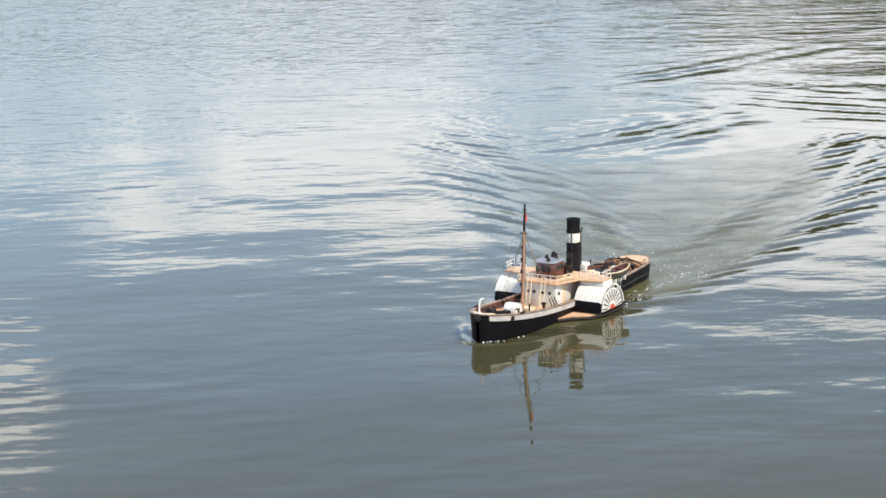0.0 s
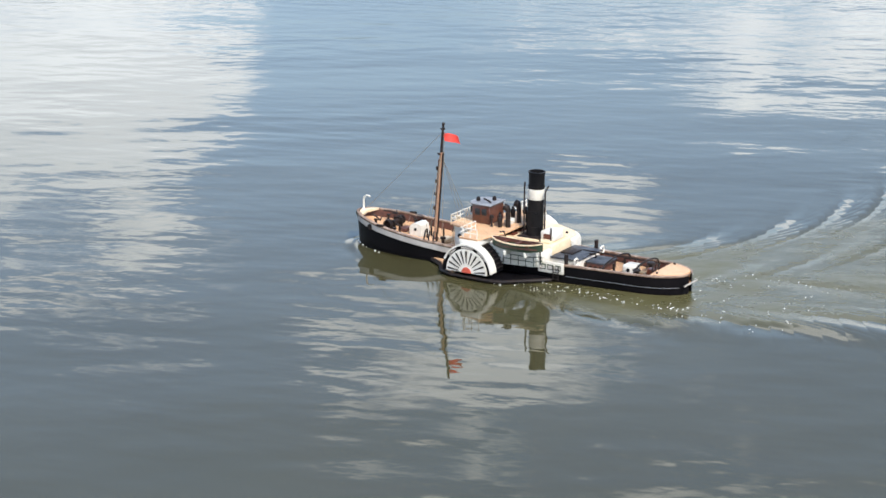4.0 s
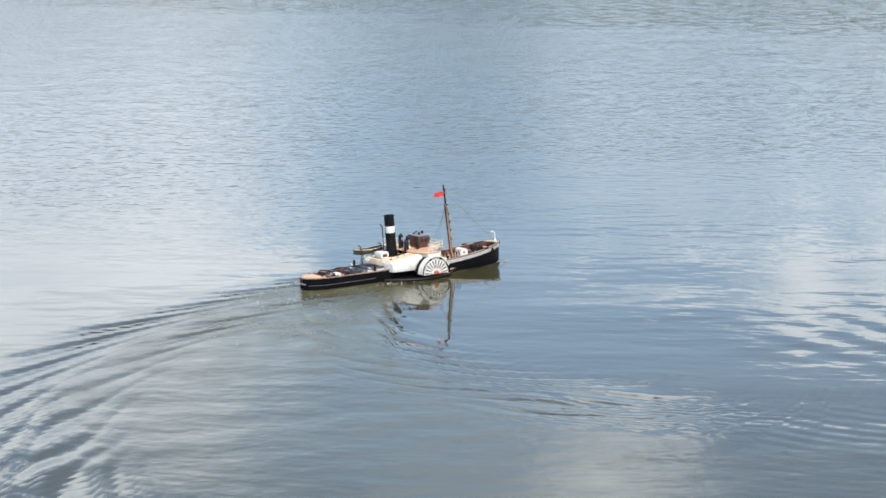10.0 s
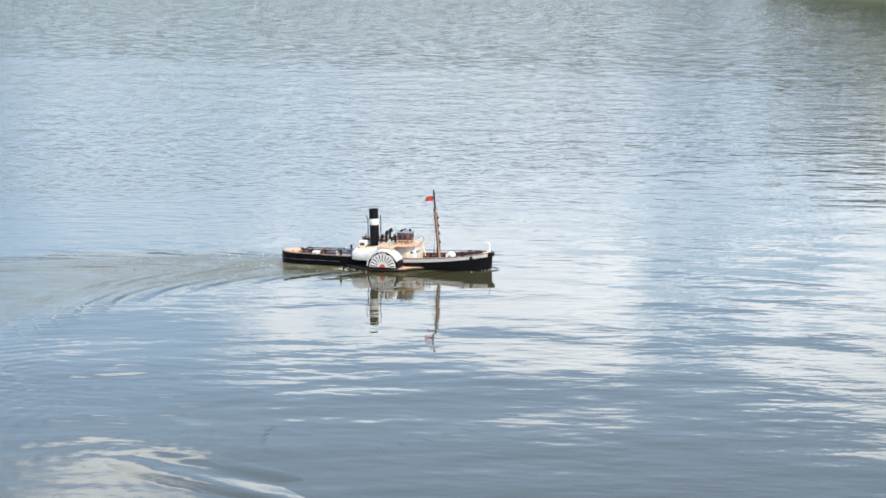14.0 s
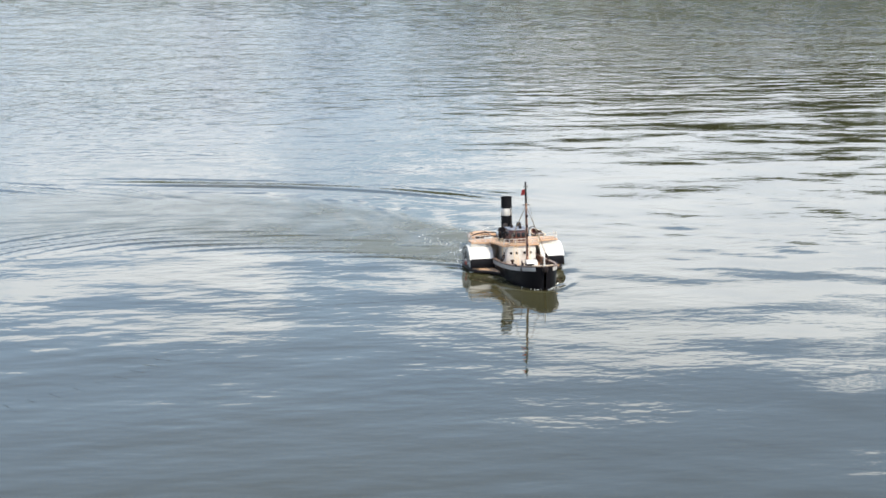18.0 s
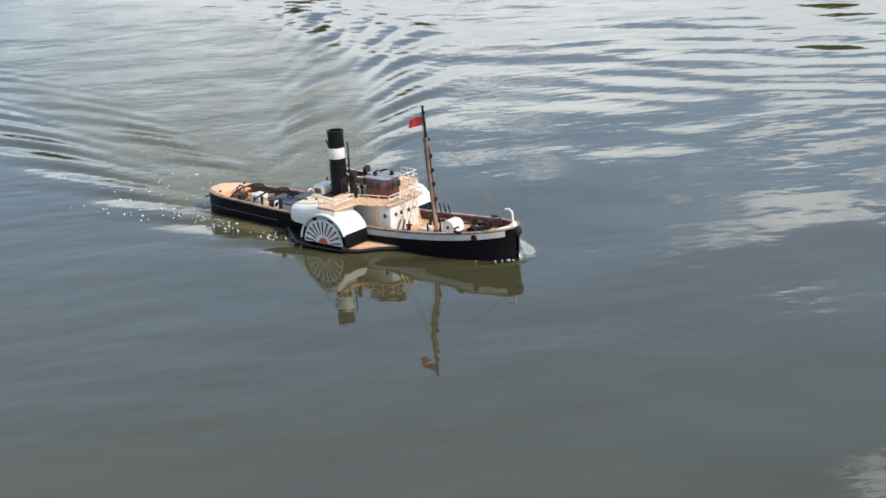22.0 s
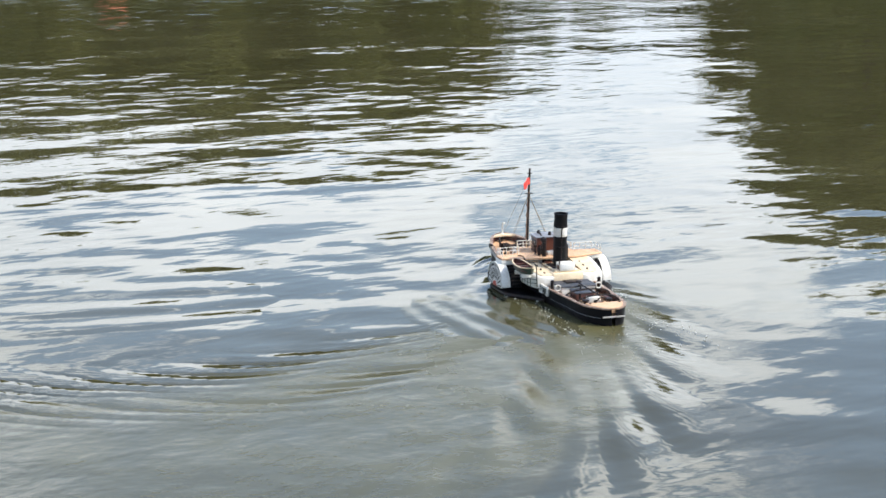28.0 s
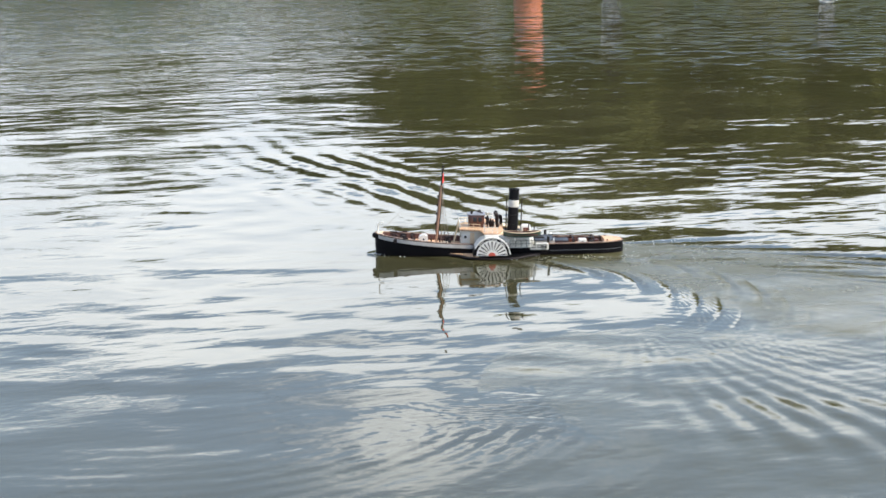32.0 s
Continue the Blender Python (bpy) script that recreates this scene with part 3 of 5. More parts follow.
def hull_columns():
    cols = []
    for x in STATIONS:
        b, s = beam(x), sheer(x)
        rake = 0.006 * max(0, (x - 0.5) / 0.08)
        cols.append([(x - rake * 2, 0.0, -0.05), (x - rake * 2, b * 0.55, -0.05), (x - rake, b * 0.90, -0.012), (x - rake * 0.6, b * 0.955, 0.012), (x, b, s - 0.004), (x, b, s)])
    return cols


def build_tug():
    tug = empty("paddle_tug")
    tagged(tug, "model paddle tug with black hull and white paddle boxes", "model boat")
    hull = part("hull", skin(hull_columns()), BLACK, tug, "glossy black painted hull")
    # inner bulwark and rail cap
    inner = [[(x, max(0.0, beam(x) - 0.006), sheer(x) - 0.0005), (x, max(0.0, beam(x) - 0.007), deck_level(x) - 0.002)] for x in STATIONS[1:-1]]
    part("bulwark_lining", skin(inner), RAIL, hull, "dark red inner bulwark")
    cap = [[(x, beam(x) + 0.003, sheer(x)), (x, beam(x) + 0.003, sheer(x) + 0.004), (x, max(0.0, beam(x) - 0.009), sheer(x) + 0.004), (x, max(0.0, beam(x) - 0.009), sheer(x))] for x in STATIONS]
    part("rail_cap", skin(cap), CAP, hull, "worn brown rail cap")
    for s in (1, -1):
        for k in range(26):
            x = -0.50 + 0.0395 * k
            if -0.2 < x < 0.19:
                continue
            b = beam(x) - 0.0075
            part("bulwark_stay", tube([(x, s * (b - 0.012), deck_level(x)), (x, s * b, sheer(x) - 0.004)], 0.0019, 5), IRON if k % 3 else RAIL, hull)
    for s in (1, -1):
        band = [[(x, s * (beam(x) + 0.0022), sheer(x) - 0.019), (x, s * (beam(x) + 0.0026), sheer(x) - 0.002)] for x in [0.08, 0.14, 0.2, 0.27, 0.33, 0.4, 0.46, 0.51, 0.545, 0.57]]
        part("strake", skin(band, False), BAND, hull, "light grey band below the fore rail")
        line = [[(x, s * (beam(x) + 0.002), 0.0250), (x, s * (beam(x) + 0.0024), 0.0268)] for x in [-0.585, -0.56, -0.52, -0.47, -0.42, -0.36, -0.3, -0.24]]
        part("rubbing_strake", skin(line, False), GREY, hull, "thin grey line along the stern")
    # deck
    bm = bmesh.new()
    rows = []
    for x in STATIONS:
        b = max(0.0, beam(x) - 0.006)
        rows.append([bm.verts.new((x, b * k, deck_level(x))) for k in (1, 0.5, 0, -0.5, -1)])
    for a, b in zip(rows, rows[1:]):
        for k in range(4):
            bm.faces.new((a[k], a[k + 1], b[k + 1], b[k]))
    bmesh.ops.remove_doubles(bm, verts=bm.verts[:], dist=0.0002)
    part("deck", bm, DECK, tug, "pale pine planked deck")
    build_bow(tug)
    build_stern(tug)
    for side in (1, -1):
        build_paddle_box(tug, side)
    build_midship(tug)
    build_mast(tug)
    return tug


def build_bow(tug):
    bow = 0.5875
    part("bow_fender", turned([(0.002, -0.014), (0.011, -0.010), (0.014, 0.0), (0.011, 0.010), (0.002, 0.014)], (bow - 0.001, 0, sheer(bow) - 0.012), 14), IRON, tug, "round black rope fender")
    part("breasthook", prism([(0.545, 0.046), (0.572, 0.024), (bow - 0.005, 0.004), (bow - 0.005, -0.004), (0.572, -0.024), (0.545, -0.046), (0.556, 0.0)], 0.094, 0.1012), CREAM, tug, "cream knee in the bow")
    z = sheer(bow) + 0.003
    part("anchor_davit", tube([(bow - 0.015, 0, z - 0.01), (bow - 0.016, 0, z + 0.028), (bow - 0.019, 0, z + 0.040), (bow - 0.028, 0, z + 0.047), (bow - 0.042, 0, z + 0.045)], 0.0030, 8), WHITE, tug, "white bent anchor davit")
    part("davit_foot", turned([(0.006, 0), (0.005, 0.006), (0.0035, 0.010)], (bow - 0.015, 0, z - 0.004), 12), WHITE, tug)
    # companion hood
    d = deck_level(0.35)
    hood = bmesh.new()
    prof = [(0.378, d), (0.378, d + 0.026), (0.372, d + 0.036), (0.36, d + 0.042), (0.346, d + 0.042), (0.336, d + 0.036), (0.332, d)]
    a = [hood.verts.new((x, 0.024, zz)) for x, zz in prof]
    b = [hood.verts.new((x, -0.024, zz)) for x, zz in prof]
    hood.faces.new(a)
    hood.faces.new(b[::-1])
    for k in range(len(prof)):
        hood.faces.new((a[k], b[k], b[(k + 1) % len(prof)], a[(k + 1) % len(prof)]))
    bmesh.ops.recalc_face_normals(hood, faces=hood.faces[:])
    c = part("companion_hood", hood, WHITE, tug, "white rounded hatch hood")
    for s in (1, -1):
        part("porthole", turned([(0.005, -0.001), (0.005, 0.001)], (0.355, s * 0.0245, d + 0.022), 12, "Y"), GLASS, c)
    # anchor winch
    d = deck_level(0.45)
    w = part("winch_drum", turned([(0.010, -0.034), (0.015, -0.032), (0.015, -0.028), (0.008, -0.026), (0.008, 0.026), (0.015, 0.028), (0.015, 0.032), (0.010, 0.034)], (0.452, 0, d + 0.017), 16, "Y"), IRON, tug, "black anchor winch")
    for s in (1, -1):
        part("winch_frame", prism([(0.435, s * 0.018), (0.468, s * 0.018), (0.468, s * 0.022), (0.435, s * 0.022)], d, d + 0.03), IRON, w)
    for x, y in ((0.50, 0.035), (0.50, -0.035), (0.41, 0.06), (0.41, -0.06), (0.24, 0.088), (0.24, -0.088)):
        part("bollard", turned([(0.006, 0), (0.006, 0.003), (0.004, 0.005), (0.004, 0.018), (0.007, 0.020), (0.007, 0.023)], (x, y, deck_level(x)), 10), IRON, tug)
    for s in (1, -1):
        part("winch_wheel", turned([(0.015, -0.0025), (0.015, 0.0025), (0.012, 0.0025), (0.012, -0.0025)], (0.452, s * 0.040, d + 0.018), 16, "Y"), IRON, w)
        chain = tube([(0.448 + 0.0040 * k, s * (0.014 + 0.0016 * k), deck_level(0.45 + 0.004 * k) + 0.003 + 0.0012 * (k % 2)) for k in range(14)], 0.0018, 5)
        part("anchor_chain", chain, IRON, tug)
        anchor = part("anchor", tube([(0.515, s * 0.030, 0.1), (0.480, s * 0.046, 0.094)], 0.0026, 7), IRON, tug, "black stocked anchor")
        part("anchor_fluke", tube([(0.482, s * 0.030, 0.094), (0.474, s * 0.046, 0.090), (0.486, s * 0.062, 0.096)], 0.0026, 6), IRON, anchor)
        part("hand_pump", tube([(0.398, s * 0.048, deck_level(0.4)), (0.398, s * 0.048, deck_level(0.4) + 0.028), (0.412, s * 0.048, deck_level(0.4) + 0.034)], 0.0032, 7), IRON, tug)
        part("vent_post", turned([(0.005, 0), (0.005, 0.022), (0.009, 0.025), (0.009, 0.030), (0.002, 0.033)], (0.232, s * 0.052, deck_level(0.23)), 10), IRON, tug)
    part("fore_hatch", box(0.238, 0.270, -0.020, 0.020, deck_level(0.25), deck_level(0.25) + 0.012, 0.002), CREAM, tug, "cream fore hatch")
    part("boat_hook", tube([(0.205, 0.086, 0.052), (0.36, 0.080, 0.060)], 0.0014, 5), SPAR, tug, "long varnished boat hook")
    part("chain_locker", box(0.395, 0.425, -0.02, 0.02, deck_level(0.41), deck_level(0.41) + 0.012, 0.002), RAIL, tug, "dark red hatch")
    for s in (1, -1):
        part("hawse_ring", turned([(0.010, -0.002), (0.010, 0.002)], (0.49, s * (beam(0.49) + 0.002), sheer(0.49) - 0.013), 12, "Y"), IRON, tug)
        part("fairlead", box(0.43, 0.455, s * (beam(0.44) + 0.001) - 0.004, s * (beam(0.44) + 0.001) + 0.004, sheer(0.44) + 0.003, sheer(0.44) + 0.010, 0.002), IRON, tug)


def build_stern(tug):
    # raised platform over the rudder head, inside the rail
    xs = [-0.505 - 0.0066 * k for k in range(14)]
    out = [(x, beam(x) - 0.0095) for x in xs] + [(x, 0.0095 - beam(x)) for x in xs[::-1]]
    z = sheer(-0.55)
    part("stern_grating", prism(out, z - 0.014, z + 0.0065, 0.0015), DECK, tug, "half-round pine stern platform")
    part("name_board", box(-0.6045, -0.6025, -0.042, 0.042, 0.031, 0.036), BAND, tug, "pale name board on the stern")
    d = deck_level(-0.4)
    h = part("white_hatch", box(-0.425, -0.387, -0.022, 0.022, d, d + 0.030, 0.003), WHITE, tug, "white box hatch with porthole")
    for s in (1, -1):
        part("porthole", turned([(0.006, -0.001), (0.006, 0.001)], (-0.406, s * 0.0225, d + 0.016), 12, "Y"), GLASS, h)
    part("aft_porthole", turned([(0.006, -0.001), (0.006, 0.001)], (-0.4255, 0, d + 0.016), 12, "X"), GLASS, h)
    h = part("cargo_hatch", box(-0.335, -0.272, -0.036, 0.036, d, d + 0.024, 0.002), RAIL, tug, "brown hatch coaming")
    part("hatch_lid", box(-0.338, -0.269, -0.039, 0.039, d + 0.024, d + 0.029, 0.0015), SLATE, h, "dark grey hatch lid")
    for k in range(3):
        for s in (1, -1):
            part("ring", turned([(0.005, -0.001), (0.005, 0.001)], (-0.32 + k * 0.0165, s * 0.0365, d + 0.012), 10, "Y"), IRON, h)
    # towing arches over the deck
    for x in (-0.355, -0.455):
        pts = []
        for k in range(11):
            a = math.pi * k / 10
            pts.append((x, (beam(x) - 0.006) * math.cos(a), deck_level(x) + 0.012 + 0.034 * math.sin(a) ** 0.6))
        part("towing_arch", tube(pts, 0.0030, 8), IRON, tug, "black towing arch")
    part("ridge_bar", tube([(-0.24, 0, d + 0.05), (-0.355, 0, d + 0.047), (-0.455, 0, d + 0.046)], 0.0024, 6), IRON, tug)
    # steering gear
    w = part("steering_wheel", tube([(-0.487, 0.020 * math.cos(k * 0.5236), d + 0.024 + 0.020 * math.sin(k * 0.5236)) for k in range(12)], 0.0022, 6, closed=True), IRON, tug)
    part("steering_box", box(-0.485, -0.462, -0.012, 0.012, d, d + 0.026, 0.003), BROWN, tug)
    for k in range(4):
        a = k * math.pi / 4
        part("spoke", tube([(-0.487, -0.024 * math.cos(a), d + 0.024 - 0.024 * math.sin(a)), (-0.487, 0.024 * math.cos(a), d + 0.024 + 0.024 * math.sin(a))], 0.0012, 5), IRON, w)
    for s in (1, -1):
        part("towing_bitt", tube([(-0.365, s * 0.034, d), (-0.365, s * 0.034, d + 0.034)], 0.0042, 8), IRON, tug)
        part("side_locker", box(-0.375, -0.345, s * 0.072 - 0.010, s * 0.072 + 0.010, d, d + 0.016, 0.002), BROWN, tug, "brown locker along the bulwark")
        part("steering_chain", tube([(-0.475, s * 0.014, d + 0.006), (-0.44, s * 0.070, d + 0.006), (-0.29, s * 0.086, d + 0.006)], 0.0013, 5), IRON, tug)
        part("life_ring", tube([(-0.262 + 0.0001, s * 0.080 + 0.011 * math.cos(k * 0.5236), d + 0.034 + 0.011 * math.sin(k * 0.5236)) for k in range(12)], 0.0028, 6, closed=True), WHITE, tug, "white life ring")
    part("towing_hook", tube([(-0.262, 0, d + 0.04), (-0.282, 0, d + 0.042), (-0.288, 0, d + 0.036), (-0.282, 0, d + 0.032)], 0.003, 7), IRON, tug)
    part("towing_rope", tube([(-0.40 + 0.016 * math.cos(k * 0.55) * (1 + k * 0.006), 0.052 + 0.016 * math.sin(k * 0.55) * (1 + k * 0.006), d + 0.003 + 0.00018 * k) for k in range(46)], 0.0019, 5), ROPE, tug, "coiled brown towing rope")
    part("capstan", turned([(0.012, 0), (0.012, 0.004), (0.007, 0.010), (0.007, 0.020), (0.013, 0.026), (0.012, 0.030), (0.003, 0.031)], (-0.447, 0.045, d), 14), IRON, tug)
    part("capstan", turned([(0.012, 0), (0.012, 0.004), (0.007, 0.010), (0.007, 0.020), (0.013, 0.026), (0.012, 0.030), (0.003, 0.031)], (-0.447, -0.045, d), 14), IRON, tug)
    coil = tube([((-0.437) + (0.010 + 0.00018 * k) * math.cos(k * 0.6), 0.0 + (0.010 + 0.00018 * k) * math.sin(k * 0.6), d + 0.003 + 0.00005 * k) for k in range(60)], 0.0018, 5)
    part("rope_coil", coil, ROPE, tug)
    for s in (1, -1):
        part("mooring_post", tube([(-0.235, s * 0.092, d), (-0.235, s * 0.092, d + 0.058)], 0.0062, 10), IRON, tug, "tall black mooring post")
        part("mooring_bitts", tube([(-0.52, s * 0.056, d + 0.01), (-0.52, s * 0.056, d + 0.036)], 0.004, 8), IRON, tug)


HUB_X, HUB_Z, BOX_OUT = 0.039, 0.024, 0.217


def build_paddle_box(tug, side):
    inner, outer = 0.110, BOX_OUT
    # sponson platform, fore and aft of the box
    fore = [(0.232, side * 0.106), (0.182, side * 0.136), (0.146, side * 0.180), (0.10, side * 0.206), (0.10, side * 0.10)]
    aft = [(-0.190, side * 0.106), (-0.075, side * 0.204), (-0.02, side * 0.208), (-0.02, side * 0.10)]
    part("sponson", prism(fore if side < 0 else fore[::-1], 0.008, 0.017), DECK, tug, "pine guard platform before the paddle box")
    part("sponson", prism(aft if side > 0 else aft[::-1], 0.006, 0.014), BLACK, tug, "black guard platform behind the paddle box")
    part("guard_beam", tube([(0.238, side * 0.107, 0.011), (0.186, side * 0.139, 0.010), (0.150, side * 0.186, 0.009), (0.10, side * 0.212, 0.009), (-0.03, side * 0.214, 0.008), (-0.077, side * 0.207, 0.009), (-0.194, side * 0.108, 0.009)], 0.0055, 8), IRON, tug, "black guard beam")
    part("sponson_skirt", prism([(0.226, side * 0.100), (0.178, side * 0.134), (0.144, side * 0.182), (-0.073, side * 0.203), (-0.188, side * 0.104)] if side < 0 else [(-0.188, side * 0.104), (-0.073, side * 0.203), (0.144, side * 0.182), (0.178, side * 0.134), (0.226, side * 0.100)], -0.02, 0.007), BLACK, tug)

    def shell(a0, a1, r, y0, y1, thick, n=18):
        bm = bmesh.new()
        rings = []
        for k in range(n + 1):
            a = radians(a0 + (a1 - a0) * k / n)
            c, s = math.cos(a), math.sin(a)
            rings.append([bm.verts.new((HUB_X + rr * c, side * yy, HUB_Z + rr * s)) for rr, yy in ((r, y0), (r, y1), (r - thick, y1), (r - thick, y0))])
        for p, q in zip(rings, rings[1:]):
            for k in range(4):
                bm.faces.new((p[k], p[(k + 1) % 4], q[(k + 1) % 4], q[k]))
        bm.faces.new(rings[0])
        bm.faces.new(rings[-1][::-1])
        bmesh.ops.recalc_face_normals(bm, faces=bm.faces[:])
        return bm

    bx = part("paddle_box", shell(24, 100, 0.088, inner, outer, 0.005), WHITE, tug, "white rounded paddle box casing")
    part("casing_front", shell(-2, 24, 0.0874, inner, outer, 0.005, 6), BLACK, bx, "black lower front of the casing")
    part("casing_rim", shell(100, 176, 0.088, outer - 0.030, outer, 0.005), WHITE, bx, "white outer rim of the casing")
    part("casing_steps", shell(100, 178, 0.083, inner + 0.03, outer - 0.030, 0.005), BLACK, bx, "black slatted back of the casing")
    for k in range(8):
        a = radians(106 + 9 * k)
        part("slat", tube([(HUB_X + 0.0855 * math.cos(a), side * (inner + 0.034), HUB_Z + 0.0855 * math.sin(a)), (HUB_X + 0.0855 * math.cos(a), side * (outer - 0.036), HUB_Z + 0.0855 * math.sin(a))], 0.0022, 5), IRON, bx)
    # outer face: black plate, white disc with slots, name arc, red boss
    bm = bmesh.new()
    rim = [bm.verts.new((HUB_X + 0.0865 * math.cos(math.pi * k / 24), side * (outer - 0.003), HUB_Z + 0.0865 * math.sin(math.pi * k / 24))) for k in range(25)]
    bm.faces.new(rim if side < 0 else rim[::-1])
    made = bmesh.ops.extrude_face_region(bm, geom=bm.faces[:])
    for v in [g for g in made["geom"] if isinstance(g, bmesh.types.BMVert)]:
        v.co.y -= side * 0.004
    bmesh.ops.recalc_face_normals(bm, faces=bm.faces[:])
    part("face_plate", bm, BLACK, bx, "black face plate")

    def arc_band(r0, r1, a0, a1, y, n=20, thick=0.002):
        bm = bmesh.new()
        rows = []
        for k in range(n + 1):
            a = radians(a0 + (a1 - a0) * k / n)
            rows.append([bm.verts.new((HUB_X + r * math.cos(a), side * yy, HUB_Z + r * math.sin(a))) for r, yy in ((r0, y), (r1, y), (r1, y + thick), (r0, y + thick))])
        for p, q in zip(rows, rows[1:]):
            for k in range(4):
                bm.faces.new((p[k], p[(k + 1) % 4], q[(k + 1) % 4], q[k]))
        bm.faces.new(rows[0])
        bm.faces.new(rows[-1][::-1])
        bmesh.ops.recalc_face_normals(bm, faces=bm.faces[:])
        return bm

    part("outer_ring", arc_band(0.0832, 0.0882, 22, 176, outer - 0.003, 28, 0.005), WHITE, bx, "white outer ring")
    fan = part("fan_panel", arc_band(0.012, 0.0725, 0, 180, outer - 0.002, 28, 0.003), WHITE, bx, "white half-round fan panel")
    for k in range(11):
        a = radians(7 + 16.6 * k)
        u = Vector((math.cos(a), 0, math.sin(a)))
        w = Vector((-math.sin(a), 0, math.cos(a)))
        bm = bmesh.new()
        c = Vector((HUB_X, side * (outer + 0.0012), HUB_Z))
        corners = [c + u * 0.028 + w * 0.0011, c + u * 0.067 + w * 0.0030, c + u * 0.067 - w * 0.0030, c + u * 0.028 - w * 0.0011]
        f = bm.faces.new([bm.verts.new(p) for p in corners])
        made = bmesh.ops.extrude_face_region(bm, geom=[f])
        for v in [g for g in made["geom"] if isinstance(g, bmesh.types.BMVert)]:
            v.co.y += side * 0.001
        bmesh.ops.recalc_face_normals(bm, faces=bm.faces[:])
        part("slot", bm, IRON, fan)
    part("boss", arc_band(0.001, 0.0165, 0, 180, outer + 0.001, 14, 0.003), RED, bx, "red half-round boss")
    # name on the black arc, as bars
    for a0, n in ((38, 5), (76, 7), (120, 6)):
        for i in range(n):
            part("name_bar", arc_band(0.0748, 0.0808, a0 + i * 4.6, a0 + i * 4.6 + 3.0, outer - 0.001, 2, 0.0016), BAND, bx)
    # white bulge of the wing house behind the box
    wing = bmesh.new()
    if side < 0:
        shape = [(-0.166, 0.030, 0.086), (-0.158, 0.066, 0.092), (-0.14, 0.078, 0.097), (-0.10, 0.085, 0.103), (-0.06, 0.089, 0.109), (-0.025, 0.090, 0.1145), (0.004, 0.090, 0.1185)]
    else:
        shape = [(-0.166, 0.020, 0.084), (-0.158, 0.058, 0.090), (-0.14, 0.066, 0.092), (-0.10, 0.072, 0.095), (-0.06, 0.076, 0.099), (-0.025, 0.078, 0.104), (0.004, 0.078, 0.110)]
    cols = []
    for x, w, top in shape:
        y0, y1 = 0.058, 0.064 + w
        cols.append([(x, side * y0, 0.046), (x, side * y1, 0.046), (x, side * (y1 + 0.003), 0.054), (x, side * (y1 + 0.003), top - 0.014), (x, side * (y1 - 0.004), top - 0.004), (x, side * (y1 - 0.014), top), (x, side * y0, top)])
    rows = [[wing.verts.new(p) for p in c] for c in cols]
    for p, q in zip(rows, rows[1:]):
        for i in range(len(p) - 1):
            wing.faces.new((p[i], p[i + 1], q[i + 1], q[i]))
    wing.faces.new(rows[0])
    wing.faces.new(rows[-1][::-1])
    bmesh.ops.recalc_face_normals(wing, faces=wing.faces[:])
    w = part("wing_house", wing, WHITE, tug, "white rounded wing house")
    # cream deck laid on the house, following its slope
    slab = bmesh.new()
    rows = []
    for x, wide, top in shape[1:]:
        y0, y1 = 0.060, 0.064 + wide - 0.020
        rows.append([slab.verts.new((x, side * y, z)) for y, z in ((y0, top - 0.003), (y0, top + 0.003), (y1, top + 0.003), (y1, top - 0.003))])
    for p, q in zip(rows, rows[1:]):
        for i in range(4):
            slab.faces.new((p[i], p[(i + 1) % 4], q[(i + 1) % 4], q[i]))
    slab.faces.new(rows[0])
    slab.faces.new(rows[-1][::-1])
    bmesh.ops.recalc_face_normals(slab, faces=slab.faces[:])
    part("wing_deck", slab, CREAM, w, "cream wing deck")
    part("box_top", box(0.006, 0.074, min(side * 0.112, side * 0.204), max(side * 0.112, side * 0.204), 0.104, 0.1215, 0.003), WHITE, bx, "white raised top of the paddle box")
    for k in range(3):
        part("deck_vent", turned([(0.004, 0), (0.004, 0.004), (0.002, 0.006)], (-0.135 + 0.04 * k, side * 0.085, (0.1 if side < 0 else 0.095) + 0.005 * k), 8), IRON, w)


def railing(tug, name, path, z, height=0.030, posts=5, mat=None):
    mat = mat or WHITE
    pts = [Vector((x, y, z)) for x, y in path]
    rail = empty(name)
    rail.parent = tug
    total = sum((b - a).length for a, b in zip(pts, pts[1:]))
    for h in (height, height * 0.52):
        part("bar", tube([p + Vector((0, 0, h)) for p in pts], 0.0013, 6), mat, rail)
    for k in range(posts):
        d = total * k / (posts - 1)
        for a, b in zip(pts, pts[1:]):
            l = (b - a).length
            if d <= l + 1e-6:
                p = a + (b - a) * (d / l)
                part("stanchion", tube([p, p + Vector((0, 0, height + 0.001))], 0.0013, 6), mat, rail)
                break
            d -= l
    return rail


